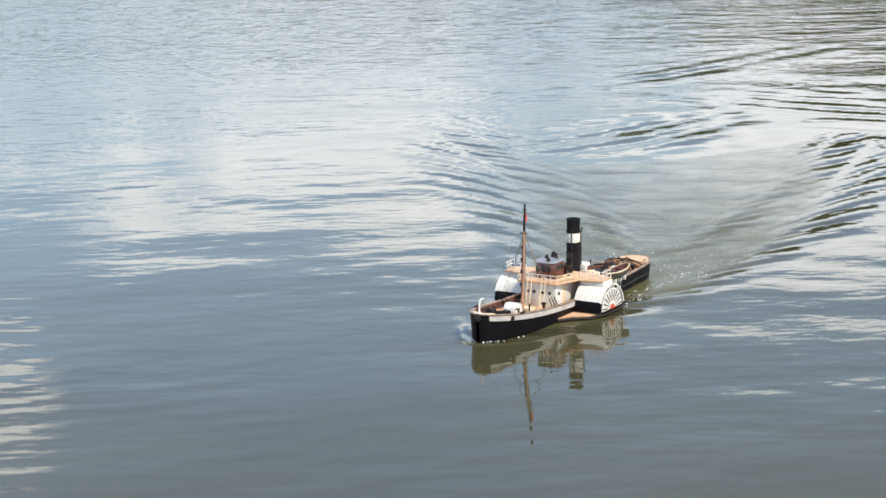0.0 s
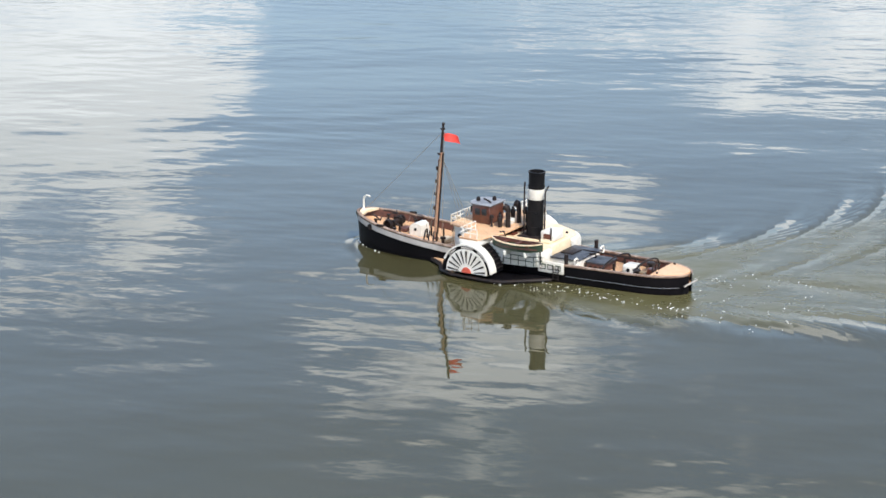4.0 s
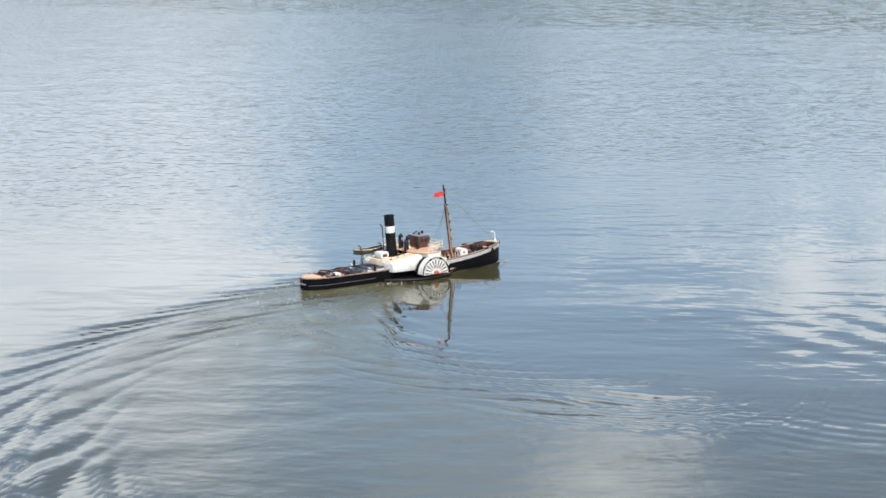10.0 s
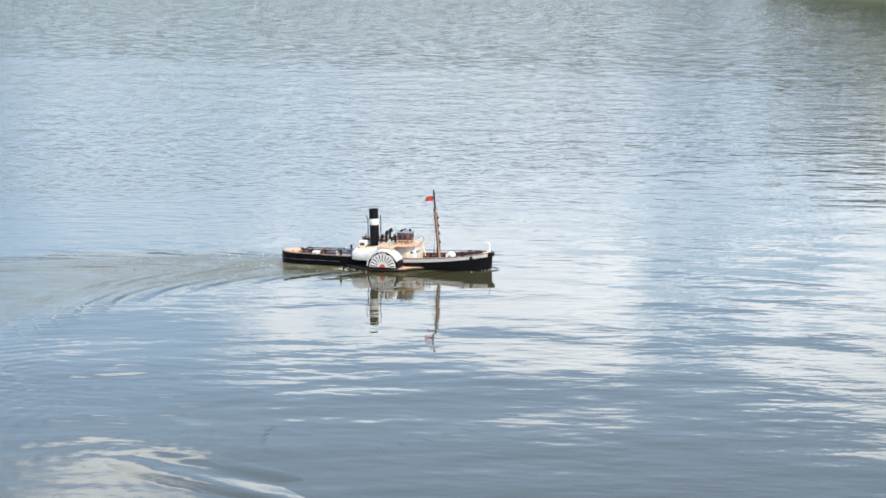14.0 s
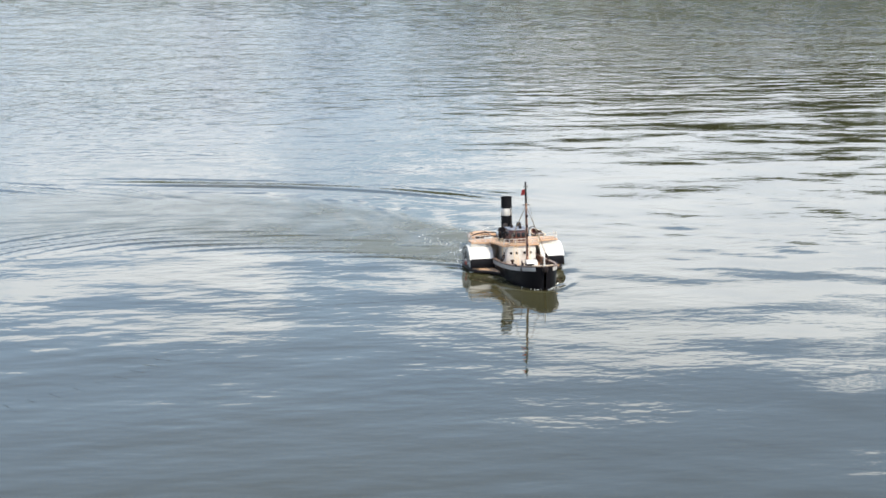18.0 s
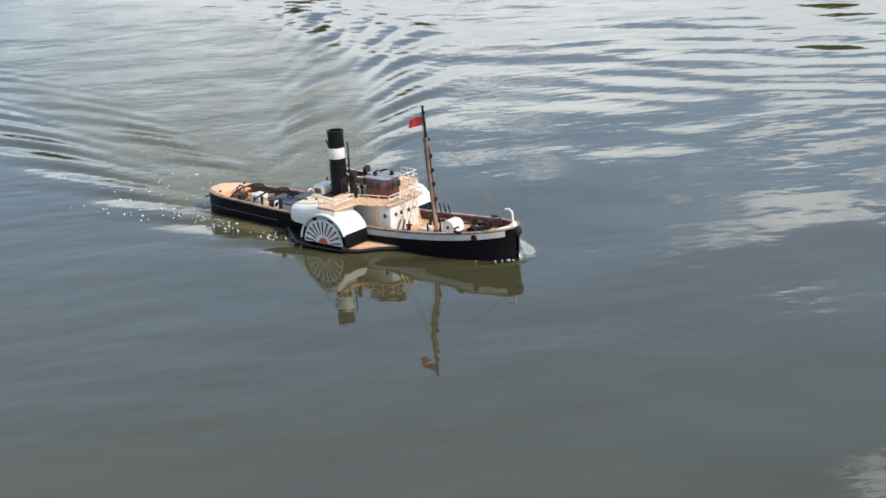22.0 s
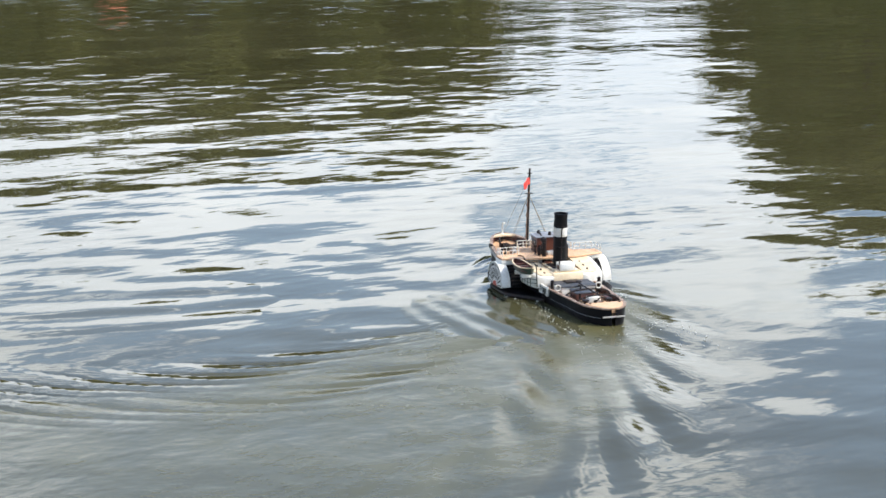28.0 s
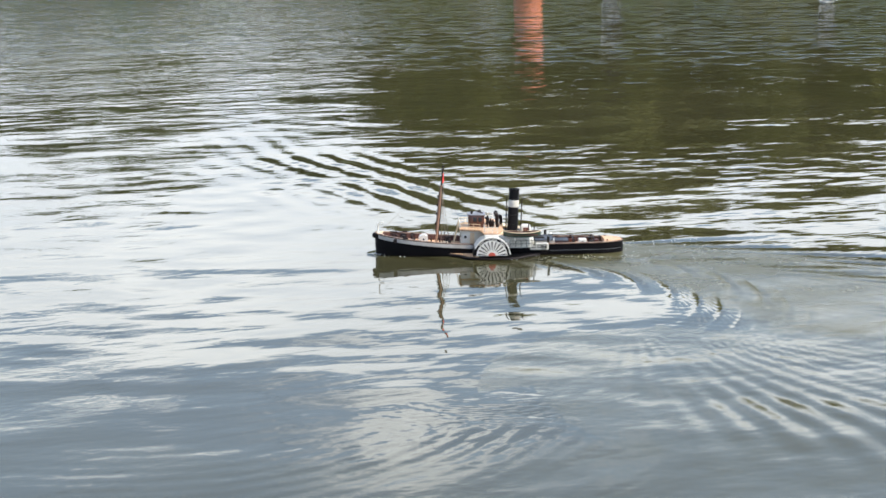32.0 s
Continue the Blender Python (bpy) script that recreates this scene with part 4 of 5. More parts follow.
def build_midship(tug):
    d = deck_level(0.1)
    top = 0.122
    # bridge house under the bridge deck
    house = part("deckhouse", box(0.025, 0.178, -0.070, 0.070, d, top, 0.004), WHITE, tug, "white painted deckhouse")
    for y in (-0.045, -0.018, 0.018, 0.045):
        part("window", turned([(0.0062, -0.001), (0.0062, 0.0015)], (0.1785, y, 0.090), 12, "X"), GLASS, house)
    for s in (1, -1):
        part("window", turned([(0.0068, -0.001), (0.0068, 0.0015)], (0.158, s * 0.0705, 0.088), 12, "Y"), GLASS, house)
        part("house_door", box(0.115, 0.136, s * 0.0705 - 0.0015, s * 0.0705 + 0.0015, d + 0.004, 0.108, 0.001), CREAM, house, "cream side door")
    deck = [(0.186, -0.082), (0.186, 0.082), (0.09, 0.112), (0.075, 0.202), (0.008, 0.202), (-0.02, 0.09), (-0.02, -0.09), (0.008, -0.202), (0.075, -0.202), (0.09, -0.112)]
    part("bridge_deck", prism(deck, top, top + 0.006, 0.001), DECK, tug, "pine bridge deck across the boxes")
    zt = top + 0.006
    railing(tug, "bridge_rail", [(0.183, -0.079), (0.183, 0.079)], zt, 0.026, 7)
    for s in (1, -1):
        railing(tug, "bridge_rail", [(0.182, s * 0.079), (0.09, s * 0.108)], zt, 0.026, 4, CREAM)
        railing(tug, "bridge_rail", [(0.072, s * 0.112), (0.072, s * 0.199), (0.012, s * 0.199)], zt, 0.028, 7)
    # wheelhouse
    wh = part("wheelhouse", prism([(0.066, -0.041), (0.128, -0.041), (0.141, -0.024), (0.141, 0.024), (0.128, 0.041), (0.066, 0.041)], zt, 0.186, 0.0015), BROWN, tug, "varnished mahogany wheelhouse")
    roof = part("wheelhouse_roof", prism([(0.060, -0.046), (0.131, -0.046), (0.147, -0.027), (0.147, 0.027), (0.131, 0.046), (0.060, 0.046)], 0.186, 0.191, 0.0015), GREY, wh, "grey felted roof")
    for y in (-0.022, 0.0, 0.022):
        part("window", box(0.1405, 0.1420, y - 0.0085, y + 0.0085, 0.155, 0.176, 0.0006), GLASS, wh)
    for s in (1, -1):
        for x in (0.086, 0.110):
            part("window", box(x - 0.009, x + 0.009, s * 0.041 - 0.0012, s * 0.041 + 0.0012, 0.155, 0.176, 0.0006), GLASS, wh)
    part("roof_lamp", turned([(0.006, 0), (0.007, 0.004), (0.005, 0.012), (0.002, 0.014)], (0.125, 0.012, 0.191), 10), IRON, roof)
    part("roof_lamp", turned([(0.006, 0), (0.007, 0.004), (0.005, 0.012), (0.002, 0.014)], (0.085, -0.018, 0.191), 10), IRON, roof)
    part("roof_horn", tube([(0.074, 0.02, 0.194), (0.09, 0.02, 0.2), (0.1, 0.02, 0.203)], 0.003, 8), IRON, roof)
    # ladders down the house front
    for s in (1, -1):
        ladder = empty("ladder")
        ladder.parent = tug
        for o in (-0.008, 0.008):
            part("stringer", tube([(0.186, s * 0.028 + o, zt + 0.024), (0.215, s * 0.028 + o, d)], 0.0015, 6), CREAM, ladder)
        for k in range(6):
            u = (k + 1) / 7
            part("rung", tube([(0.188 + 0.027 * u, s * 0.028 - 0.008, zt + (d - zt) * u), (0.188 + 0.027 * u, s * 0.028 + 0.008, zt + (d - zt) * u)], 0.0011, 5), CREAM, ladder)
    # plain little figures on the bridge
    for x, y, h in ((0.036, 0.030, 0.042), (0.026, 0.046, 0.040), (0.045, -0.062, 0.040)):
        part("figurine", turned([(0.006, 0), (0.0072, h * 0.35), (0.0085, h * 0.62), (0.006, h * 0.78), (0.003, h * 0.81), (0.0048, h * 0.9), (0.003, h)], (x, y, zt), 10), IRON, tug, "small dark plain figurine")
    # engine casing round the funnel
    zc = 0.098
    case = part("engine_casing", box(-0.165, 0.022, -0.062, 0.062, d, zc, 0.006), CREAM, tug, "cream engine casing")
    for s in (1, -1):
        for k in range(5):
            part("porthole", turned([(0.0042, -0.001), (0.0042, 0.001)], (-0.142 + 0.033 * k, s * 0.0625, 0.085), 10, "Y"), GLASS, case)
    part("casing_top", box(-0.150, 0.0, -0.048, 0.048, zc, zc + 0.007, 0.002), CREAM, case)
    part("funnel_plinth", box(-0.112, -0.030, -0.040, 0.040, zc + 0.006, zc + 0.010, 0.002), IRON, case)
    # funnel, raked a little
    rake = Matrix.Translation((-0.070, 0, zc + 0.008)) @ Matrix.Rotation(radians(-2.6), 4, "Y")
    f = bmesh.new()
    for r0, r1, z0, z1 in ((0.0258, 0.0246, 0.0, 0.115),):
        turned([(r0, z0), (r1, z1)], sides=28, bm=f)
    f.transform(rake)
    fun = part("funnel", f, SOOT, tug, "tall black funnel")
    f = turned([(0.0248, 0.115), (0.0252, 0.116), (0.0250, 0.147), (0.0246, 0.148)], sides=28)
    f.transform(rake)
    part("funnel_band", f, WHITE, fun, "white funnel band")
    f = turned([(0.0245, 0.148), (0.0244, 0.194), (0.0262, 0.196), (0.0262, 0.201), (0.0218, 0.201), (0.0210, 0.160)], sides=28)
    f.transform(rake)
    part("funnel_top", f, SOOT, fun, "black funnel top with rim")
    for zz in (0.030, 0.075, 0.110, 0.152):
        f = turned([(0.0250, zz), (0.0265, zz + 0.001), (0.0265, zz + 0.003), (0.0250, zz + 0.004)], sides=28)
        f.transform(rake)
        part("funnel_hoop", f, SOOT, fun)
    for x, y, z1 in ((-0.038, 0.012, 0.272), (-0.110, 0.010, 0.268)):
        part("steam_pipe", tube([(x, y, zc), (x - 0.004, y, z1 - 0.02), (x - 0.006 + (0.01 if x < -0.1 else 0) * -1, y, z1)], 0.0026, 8), IRON, fun)
    # ventilators between funnel and wheelhouse
    for x, y, h in ((0.004, -0.030, 0.082), (0.004, 0.034, 0.084), (-0.018, -0.046, 0.060)):
        v = part("ventilator", tube([(x, y, zc), (x, y, zc + h)], 0.0075, 12), IRON, tug, "black ventilator pipe")
        cowl = tube([(x, y, zc + h - 0.002), (x + 0.003, y, zc + h + 0.006), (x + 0.012, y, zc + h + 0.009)], 0.010, 12, radii=[0.0078, 0.0105, 0.0118])
        part("cowl", cowl, IRON, v)
    # white tank and after skylight
    t = part("white_locker", box(-0.156, -0.108, -0.031, 0.031, zc + 0.004, zc + 0.034, 0.006), WHITE, tug, "white locker behind the funnel")
    for s in (1, -1):
        part("locker_door", box(-0.146, -0.120, s * 0.031 - 0.0012, s * 0.031 + 0.0012, zc + 0.010, zc + 0.026, 0.001), BROWN, t, "brown locker door")
    part("vent_stub", tube([(-0.146, 0.03, zc), (-0.146, 0.03, zc + 0.045)], 0.003, 8), IRON, tug)
    sky = part("skylight", prism([(-0.262, -0.066), (-0.165, -0.070), (-0.165, 0.070), (-0.262, 0.066)], d, 0.066, 0.002), WHITE, tug, "white engine room coaming")
    part("skylight_roof", prism([(-0.266, -0.070), (-0.168, -0.074), (-0.168, 0.074), (-0.266, 0.070)], 0.066, 0.071, 0.0015), SLATE, sky, "dark slate-blue flat roof")
    part("roof_opening", box(-0.222, -0.178, -0.030, 0.030, 0.071, 0.076, 0.003), IRON, sky, "dark roof opening")
    # side panels between casing and bulwark
    panel = part("side_panel", box(-0.235, -0.148, 0.103, 0.112, 0.03, 0.064, 0.002), WHITE, tug, "white bulwark panel with green frames")
    for k in range(3):
        part("panel_frame", box(-0.228 + 0.026 * k, -0.207 + 0.026 * k, 0.1118, 0.1132, 0.040, 0.057, 0.001), GREEN, panel)
        part("panel_glass", box(-0.225 + 0.026 * k, -0.210 + 0.026 * k, 0.1130, 0.1140, 0.043, 0.054), BAND, panel)
    gang = empty("boarding_ladder")
    gang.parent = tug
    for x in (-0.222, -0.204):
        part("stringer", tube([(x, 0.116, 0.056), (x, 0.119, 0.012)], 0.0016, 6), IRON, gang)
    for k in range(4):
        part("rung", tube([(-0.222, 0.1175, 0.046 - 0.010 * k), (-0.204, 0.1175, 0.046 - 0.010 * k)], 0.0013, 5), IRON, gang)
    # boiler room skylight flaps and gear on the casing
    for s in (1, -1):
        flap = part("skylight_flap", box(-0.018, 0.012, s * 0.024 - 0.014, s * 0.024 + 0.014, zc + 0.005, zc + 0.013, 0.002), BROWN, tug, "small brown skylight flap")
        part("flap_glass", box(-0.010, 0.006, s * 0.024 - 0.009, s * 0.024 + 0.009, zc + 0.0125, zc + 0.0140), GLASS, flap)
        part("gangway", box(-0.160, 0.020, s * 0.0685 - 0.006, s * 0.0685 + 0.006, 0.0315, 0.0335), IRON, tug)
    part("telegraph", turned([(0.006, 0), (0.003, 0.004), (0.003, 0.024), (0.007, 0.027), (0.007, 0.035), (0.003, 0.037)], (0.052, 0.052, zt), 10), IRON, tug)
    part("telegraph", turned([(0.006, 0), (0.003, 0.004), (0.003, 0.024), (0.007, 0.027), (0.007, 0.035), (0.003, 0.037)], (0.052, -0.045, zt), 10), IRON, tug)
    part("bridge_chest", box(0.012, 0.030, -0.020, 0.016, zt, zt + 0.016, 0.002), WHITE, tug, "white chest on the bridge")
    railing(tug, "side_rail", [(-0.172, 0.128), (-0.150, 0.150), (-0.050, 0.150)], 0.052, 0.030, 6, GREEN)
    # lifeboat on the port wing only
    build_lifeboat(tug)


def build_lifeboat(tug):
    y0, z0, x0 = 0.158, 0.096, -0.105
    boat = empty("lifeboat")
    boat.parent = tug
    boat.location = (x0, y0, z0)
    tagged(boat, "dark green lifeboat with buff inside")
    xs = [-0.088, -0.080, -0.064, -0.035, 0.0, 0.035, 0.064, 0.080, 0.088]
    half = [0.0012, 0.012, 0.020, 0.026, 0.027, 0.026, 0.020, 0.012, 0.0012]
    cols = [[(x, 0, 0.002 + 0.010 * abs(x / 0.088) ** 3), (x, b * 0.72, 0.006 + 0.008 * abs(x / 0.088) ** 3), (x, b, 0.027 + 0.008 * (x / 0.088) ** 2)] for x, b in zip(xs, half)]
    part("shell", skin(cols), GREEN, boat)
    cols = [[(x, b + 0.0012, 0.0265 + 0.008 * (x / 0.088) ** 2), (x, b + 0.0012, 0.0300 + 0.008 * (x / 0.088) ** 2), (x, max(0, b - 0.003), 0.0300 + 0.008 * (x / 0.088) ** 2)] for x, b in zip(xs, half)]
    part("gunwale", skin(cols), CREAM, boat)
    cols = [[(x, 0, 0.014), (x, max(0.0, b - 0.003), 0.016), (x, max(0.0, b - 0.003), 0.0295 + 0.008 * (x / 0.088) ** 2)] for x, b in zip(xs, half)]
    part("inside", skin(cols), RAIL, boat, "brown inside")
    for x in (-0.045, 0.0, 0.045):
        part("thwart", box(x - 0.006, x + 0.006, -0.023, 0.023, 0.023, 0.026), BROWN, boat)
    for x in (-0.165, -0.045):
        part("boat_davit", tube([(x, 0.125, 0.055), (x, 0.128, 0.13), (x, 0.138, 0.146), (x, 0.158, 0.149)], 0.0022, 7), IRON, tug, "black lifeboat davit")
        part("chock", box(x + (0.025 if x < -0.1 else -0.025) - 0.003, x + (0.025 if x < -0.1 else -0.025) + 0.003, 0.138, 0.178, 0.085, 0.1, 0.001), WHITE, tug)


MAST_FOOT, MAST_HEAD = Vector((0.296, 0, 0.036)), Vector((0.259, 0, 0.418))


def build_mast(tug):
    def up(u):
        return MAST_FOOT.lerp(MAST_HEAD, u)
    mast = part("mast", tube([up(0), up(0.4), up(0.76)], 0.006, 12, radii=[0.0060, 0.0056, 0.0048]), SPAR, tug, "varnished lower mast")
    part("topmast", tube([up(0.72), up(0.9), up(1.0)], 0.004, 10, radii=[0.0048, 0.0042, 0.0032]), IRON, mast, "black topmast")
    for u, w in ((0.745, 0.016), (0.955, 0.010)):
        p = up(u)
        part("crosstree", tube([p + Vector((0, -w, 0)), p + Vector((0, w, 0))], 0.0020, 6), IRON, mast)
        part("crosstree", tube([p + Vector((-w * 0.7, 0, 0)), p + Vector((w * 0.9, 0, 0))], 0.0018, 6), IRON, mast)
    part("truck", turned([(0.004, -0.003), (0.0052, 0), (0.004, 0.003)], tuple(MAST_HEAD), 10), IRON, mast)
    # thin dark strips along the after and fore sides of the lower mast
    aft, ahead = Vector((-0.0066, 0, 0)), Vector((0.0072, 0, 0))
    part("mast_track", tube([up(0.06) + aft, up(0.74) + aft], 0.0032, 6), IRON, mast, "dark strip down the after side of the mast")
    part("lamp_board", tube([up(0.16) + ahead, up(0.70) + ahead], 0.0022, 6), RAIL, mast, "dark strip down the fore side of the mast, behind the lamps")
    for u in (0.28, 0.40, 0.51, 0.62):
        p = up(u)
        part("mast_lamp", turned([(0.003, -0.006), (0.0045, -0.003), (0.0045, 0.003), (0.003, 0.006)], (p.x + 0.011, 0, p.z), 8), IRON, mast)
    part("halyard", tube([up(0.93) + Vector((-0.006, 0, 0)), (0.270, 0.0, 0.06)], 0.0007, 4), ROPE, mast)
    part("forestay", tube([up(0.93), (0.56, 0, 0.108)], 0.0006, 4), ROPE, mast)
    part("mast_coat", turned([(0.013, 0), (0.012, 0.006), (0.008, 0.012)], (0.2955, 0, 0.037), 12), RAIL, mast)
    for s in (1, -1):
        for x in (0.232, 0.25, 0.268):
            foot = Vector((x, s * (beam(x) - 0.002), sheer(x)))
            top = up(0.74)
            mid = foot.lerp(top, 0.13)
            part("shroud_screw", tube([foot, mid], 0.0022, 6), IRON, mast)
            part("shroud", tube([mid, top], 0.0006, 4), ROPE, mast)
    for x, y in ((0.318, 0.012), (0.318, -0.012), (0.277, 0.02), (0.277, -0.02)):
        part("pin_rail_post", tube([(x, y, deck_level(x)), (x, y, deck_level(x) + 0.03)], 0.003, 8), IRON, mast)
    # flag: a small waved sheet with thickness
    bm = bmesh.new()
    n = 9
    rows = []
    for k in range(n):
        u = k / (n - 1)
        x = -0.044 * u
        y = 0.0045 * math.sin(u * 6.5) * u ** 0.5
        drop = -0.020 * u * u
        rows.append([bm.verts.new((x, y + o, z + drop)) for z, o in ((0.012, 0.0005), (-0.012 - 0.004 * math.sin(u * 3.1), 0.0005), (-0.012 - 0.004 * math.sin(u * 3.1), -0.0005), (0.012, -0.0005))])
    for a, b in zip(rows, rows[1:]):
        for k in range(4):
            bm.faces.new((a[k], a[(k + 1) % 4], b[(k + 1) % 4], b[k]))
    bm.faces.new(rows[0])
    bm.faces.new(rows[-1][::-1])
    bmesh.ops.recalc_face_normals(bm, faces=bm.faces[:])
    flag = part("flag", bm, FLAGRED, mast, "small red flag")
    flag.location = up(0.885) + Vector((-0.005, 0, 0))


TUG = build_tug()


# ---- waves, stirred water and foam of the wake ----
SPEED, BOW = 0.75, 0.585


def ship_waves(x, y, reach, fine):
    """Height of the waves behind a source that runs over deep water; x is the way behind it."""
    k0 = 9.81 / SPEED ** 2
    out = np.zeros_like(x)
    th = np.linspace(-1.38, 1.38, 240)
    for a in th:
        c = math.cos(a)
        k = k0 / c ** 2
        size = c ** -2.7 * math.exp(-(k * fine) ** 2 / 2) * (0.12 + 1.1 * math.sin(a) ** 2)
        out += size * np.cos(k * (x * c + y * math.sin(a))) * np.exp(-np.maximum(x, 0) * (k / k0) ** 0.5 / reach)
    return out * (th[1] - th[0]) * np.clip(x / 0.12, 0, 1) * (x > 0)


def soft(v, lo, hi):
    u = np.clip((v - lo) / (hi - lo), 0, 1)
    return u * u * (3 - 2 * u)


WAVE_SIZE, GRAIN, HALF, TAIL = 0.0115, 0.0125, 1.6, 14.0


def wave_field():
    """Slopes of the waves and silt in the water, over the strip along the tug's track."""
    xs, ys = np.arange(-8.8, 0.66, GRAIN), np.arange(0.0, HALF + GRAIN, GRAIN)
    x, y = np.meshgrid(xs, ys, indexing="ij")
    h = ship_waves(BOW - x, y, 11.0, 0.027)
    h += 0.45 * ship_waves(-0.02 - x, y - 0.17, 9.0, 0.027) + 0.45 * ship_waves(-0.02 - x, y + 0.17, 9.0, 0.027)
    h -= 0.5 * ship_waves(-0.55 - x, y, 11.0, 0.027)
    edge = np.minimum(0.16 + 0.46 * np.maximum(BOW - x, 0), HALF - 0.02)
    h *= WAVE_SIZE * soft(-y, -edge, -edge * 0.7) * (1 - 0.6 * soft(y, 0.8, 1.5)) * soft(BOW - x, -0.02, 0.1) * soft(x, -8.7, -6.0)
    # stirred water damps the waves in the middle, and no crest is even along its length
    h *= 1 - 0.72 * silt(x, y)
    for along, across, turn, much in ((1.7, 2.3, 0.4, 0.28), (3.1, 4.7, 1.9, 0.24), (5.3, 7.9, 4.1, 0.20)):
        h *= 1 + much * np.sin(along * x + across * y + turn) * np.sin(across * 0.7 * x - along * y + 2 * turn)
    # the heap of water pushed up at the stem
    stem = 0.600 - 2.6 * np.maximum(y, 0) ** 1.6
    h += 0.0085 * np.exp(-((x - stem) / 0.022) ** 2) * soft(-y, -0.20, -0.04)
    h = np.concatenate([h[:, :0:-1], h], axis=1)
    return xs, np.concatenate([-ys[:0:-1], ys]), h, np.gradient(h, GRAIN, axis=0), np.gradient(h, GRAIN, axis=1)


def silt(x, y):
    aft = np.maximum(-0.02 - x, 0)
    wide = np.minimum(0.24 + 0.28 * aft ** 0.8, 0.82)
    # ruffled water along the hull
    beside = 0.24 * soft(-np.abs(y), -0.62, -0.30) * soft(-x, -0.40, 0.05) * soft(x, -0.9, -0.4)
    return np.maximum(beside, soft(-np.abs(y), -wide * 1.12, -wide * 0.72) * soft(aft, 0.0, 0.28) * np.exp(-aft / 3.6) * (1 - soft(aft, TAIL - 4.0, TAIL - 0.3)))


def wake_piece(xs, ys, origin, h, slope_x, slope_y):
    """A strip of the water behind the tug, in the tug's own space."""
    gx, gy = np.meshgrid(xs, ys, indexing="ij")
    rim = ys[-1] - (0.56 * soft(-gx, 7.2, 8.4) if ys[-1] > 1 else 0)
    low = h * 0.1 - 0.006 * soft(np.abs(gy) - rim, -0.22, 0.0)     # the rim dips under the lake
    low = np.where((gx > 0.63) | (gx < -TAIL + 0.1), -0.006, low)
    me = sheet("wake_wave", xs - origin, ys, lambda u, v: low, WAKE_WATER)
    n = np.stack([-slope_x, -slope_y, np.ones_like(h)], -1).reshape(-1, 3)
    n /= np.linalg.norm(n, axis=1)[:, None]
    me.normals_split_custom_set_from_vertices(n.tolist())
    at = me.attributes.new("stir", "FLOAT", "POINT")
    at.data.foreach_set("value", np.ascontiguousarray(silt(gx, gy), dtype=np.float32).ravel())
    return me


WAKE = []       # piece of water, its distance behind the tug's middle


def lay_wake():
    fx, fy, h, sx, sy = wave_field()

    def lay(front, back, origin):
        if back > -8.8:
            i, j = np.searchsorted(fx, back), np.searchsorted(fx, front)
            me = wake_piece(fx[i:j], fy, origin, h[i:j], sx[i:j], sy[i:j])
        else:
            xs, ys = np.linspace(back, front, 6), np.linspace(-0.95, 0.95, 39)
            zero = np.zeros((6, 39))
            me = wake_piece(xs, ys, origin, zero, zero, zero)
        ob = new("wake_wave", me)
        tagged(ob, "low waves and silty stirred water behind the tug", "wake", "wake of the tug", "stuff")
        WAKE.append((ob, -origin))
    lay(0.65, -0.06, 0.0)
    x = -0.04
    while x > -8.65:
        lay(x + 0.076, x - 0.076, x)
        x -= 0.055
    while x > -TAIL:
        lay(x + 0.13, x - 0.13, x)
        x -= 0.15


lay_wake()
TRACK = [(k * 0.04 - 22.0, *boat_at(k * 0.04 - 22.0)) for k in range(int(54.2 / 0.04))]
RUN = np.concatenate([[0.0], np.cumsum([math.hypot(q[1] - p[1], q[2] - p[2]) for p, q in zip(TRACK, TRACK[1:])])])


TRACK_TIMES = np.array([p[0] for p in TRACK])


def wake_pose(back, t, k):
    """The piece follows in the tug's track, its distance behind it."""
    then = float(np.interp(np.interp(t, TRACK_TIMES, RUN) - back, RUN, TRACK_TIMES))
    x, y, a = boat_at(min(then, 32.0))
    return pose(x, y, 0.0006 + 0.00001 * k, 0, 0, a)


def wave_train(length, width, wave, bend, steep, fan=0.0, stirred=0.0):
    """A group of long crests, as the tug leaves them behind; it runs along +x, its crests bend by 1 / bend or spread like a fan."""
    xs, ys = np.arange(-width, width + 0.01, 0.022), np.arange(-length, length + 0.01, 0.04)
    x, y = np.meshgrid(xs, ys, indexing="ij")
    fade = np.exp(-2.2 * (x / width) ** 2) * np.exp(-2.2 * (y / length) ** 2)
    fade = (fade - 0.14) / 0.86
    uneven = 1 + 0.55 * np.sin(2.1 * y + 3.0 * x) * np.sin(1.3 * y - 1.7 * x + 1) + 0.2 * np.sin(5.3 * y + 1.1 * x)
    way = x + y * y / (2 * bend) + 0.03 * np.sin(2.7 * y)
    if fan:
        way = fan * np.arctan2(x, y + fan) + 0.02 * np.sin(4.1 * y)
    h = steep * wave / (2 * math.pi) * np.sin(2 * math.pi * way / wave) * np.maximum(fade, 0) ** 1.2 * uneven
    me = sheet("wave_train", xs, ys, lambda u, v: np.where(fade > 0, 0.0042, 0.06) * fade + 0.05 * h, WAKE_WATER)
    n = np.stack([-np.gradient(h, 0.022, axis=0), -np.gradient(h, 0.04, axis=1), np.ones_like(h)], -1).reshape(-1, 3)
    n /= np.linalg.norm(n, axis=1)[:, None]
    me.normals_split_custom_set_from_vertices(n.tolist())
    at = me.attributes.new("stir", "FLOAT", "POINT")
    at.data.foreach_set("value", np.full(h.size, stirred, dtype=np.float32))
    return tagged(new("wave_train", me), "long smooth crests left by the tug's earlier pass", "wake", "wake of the tug", "stuff")


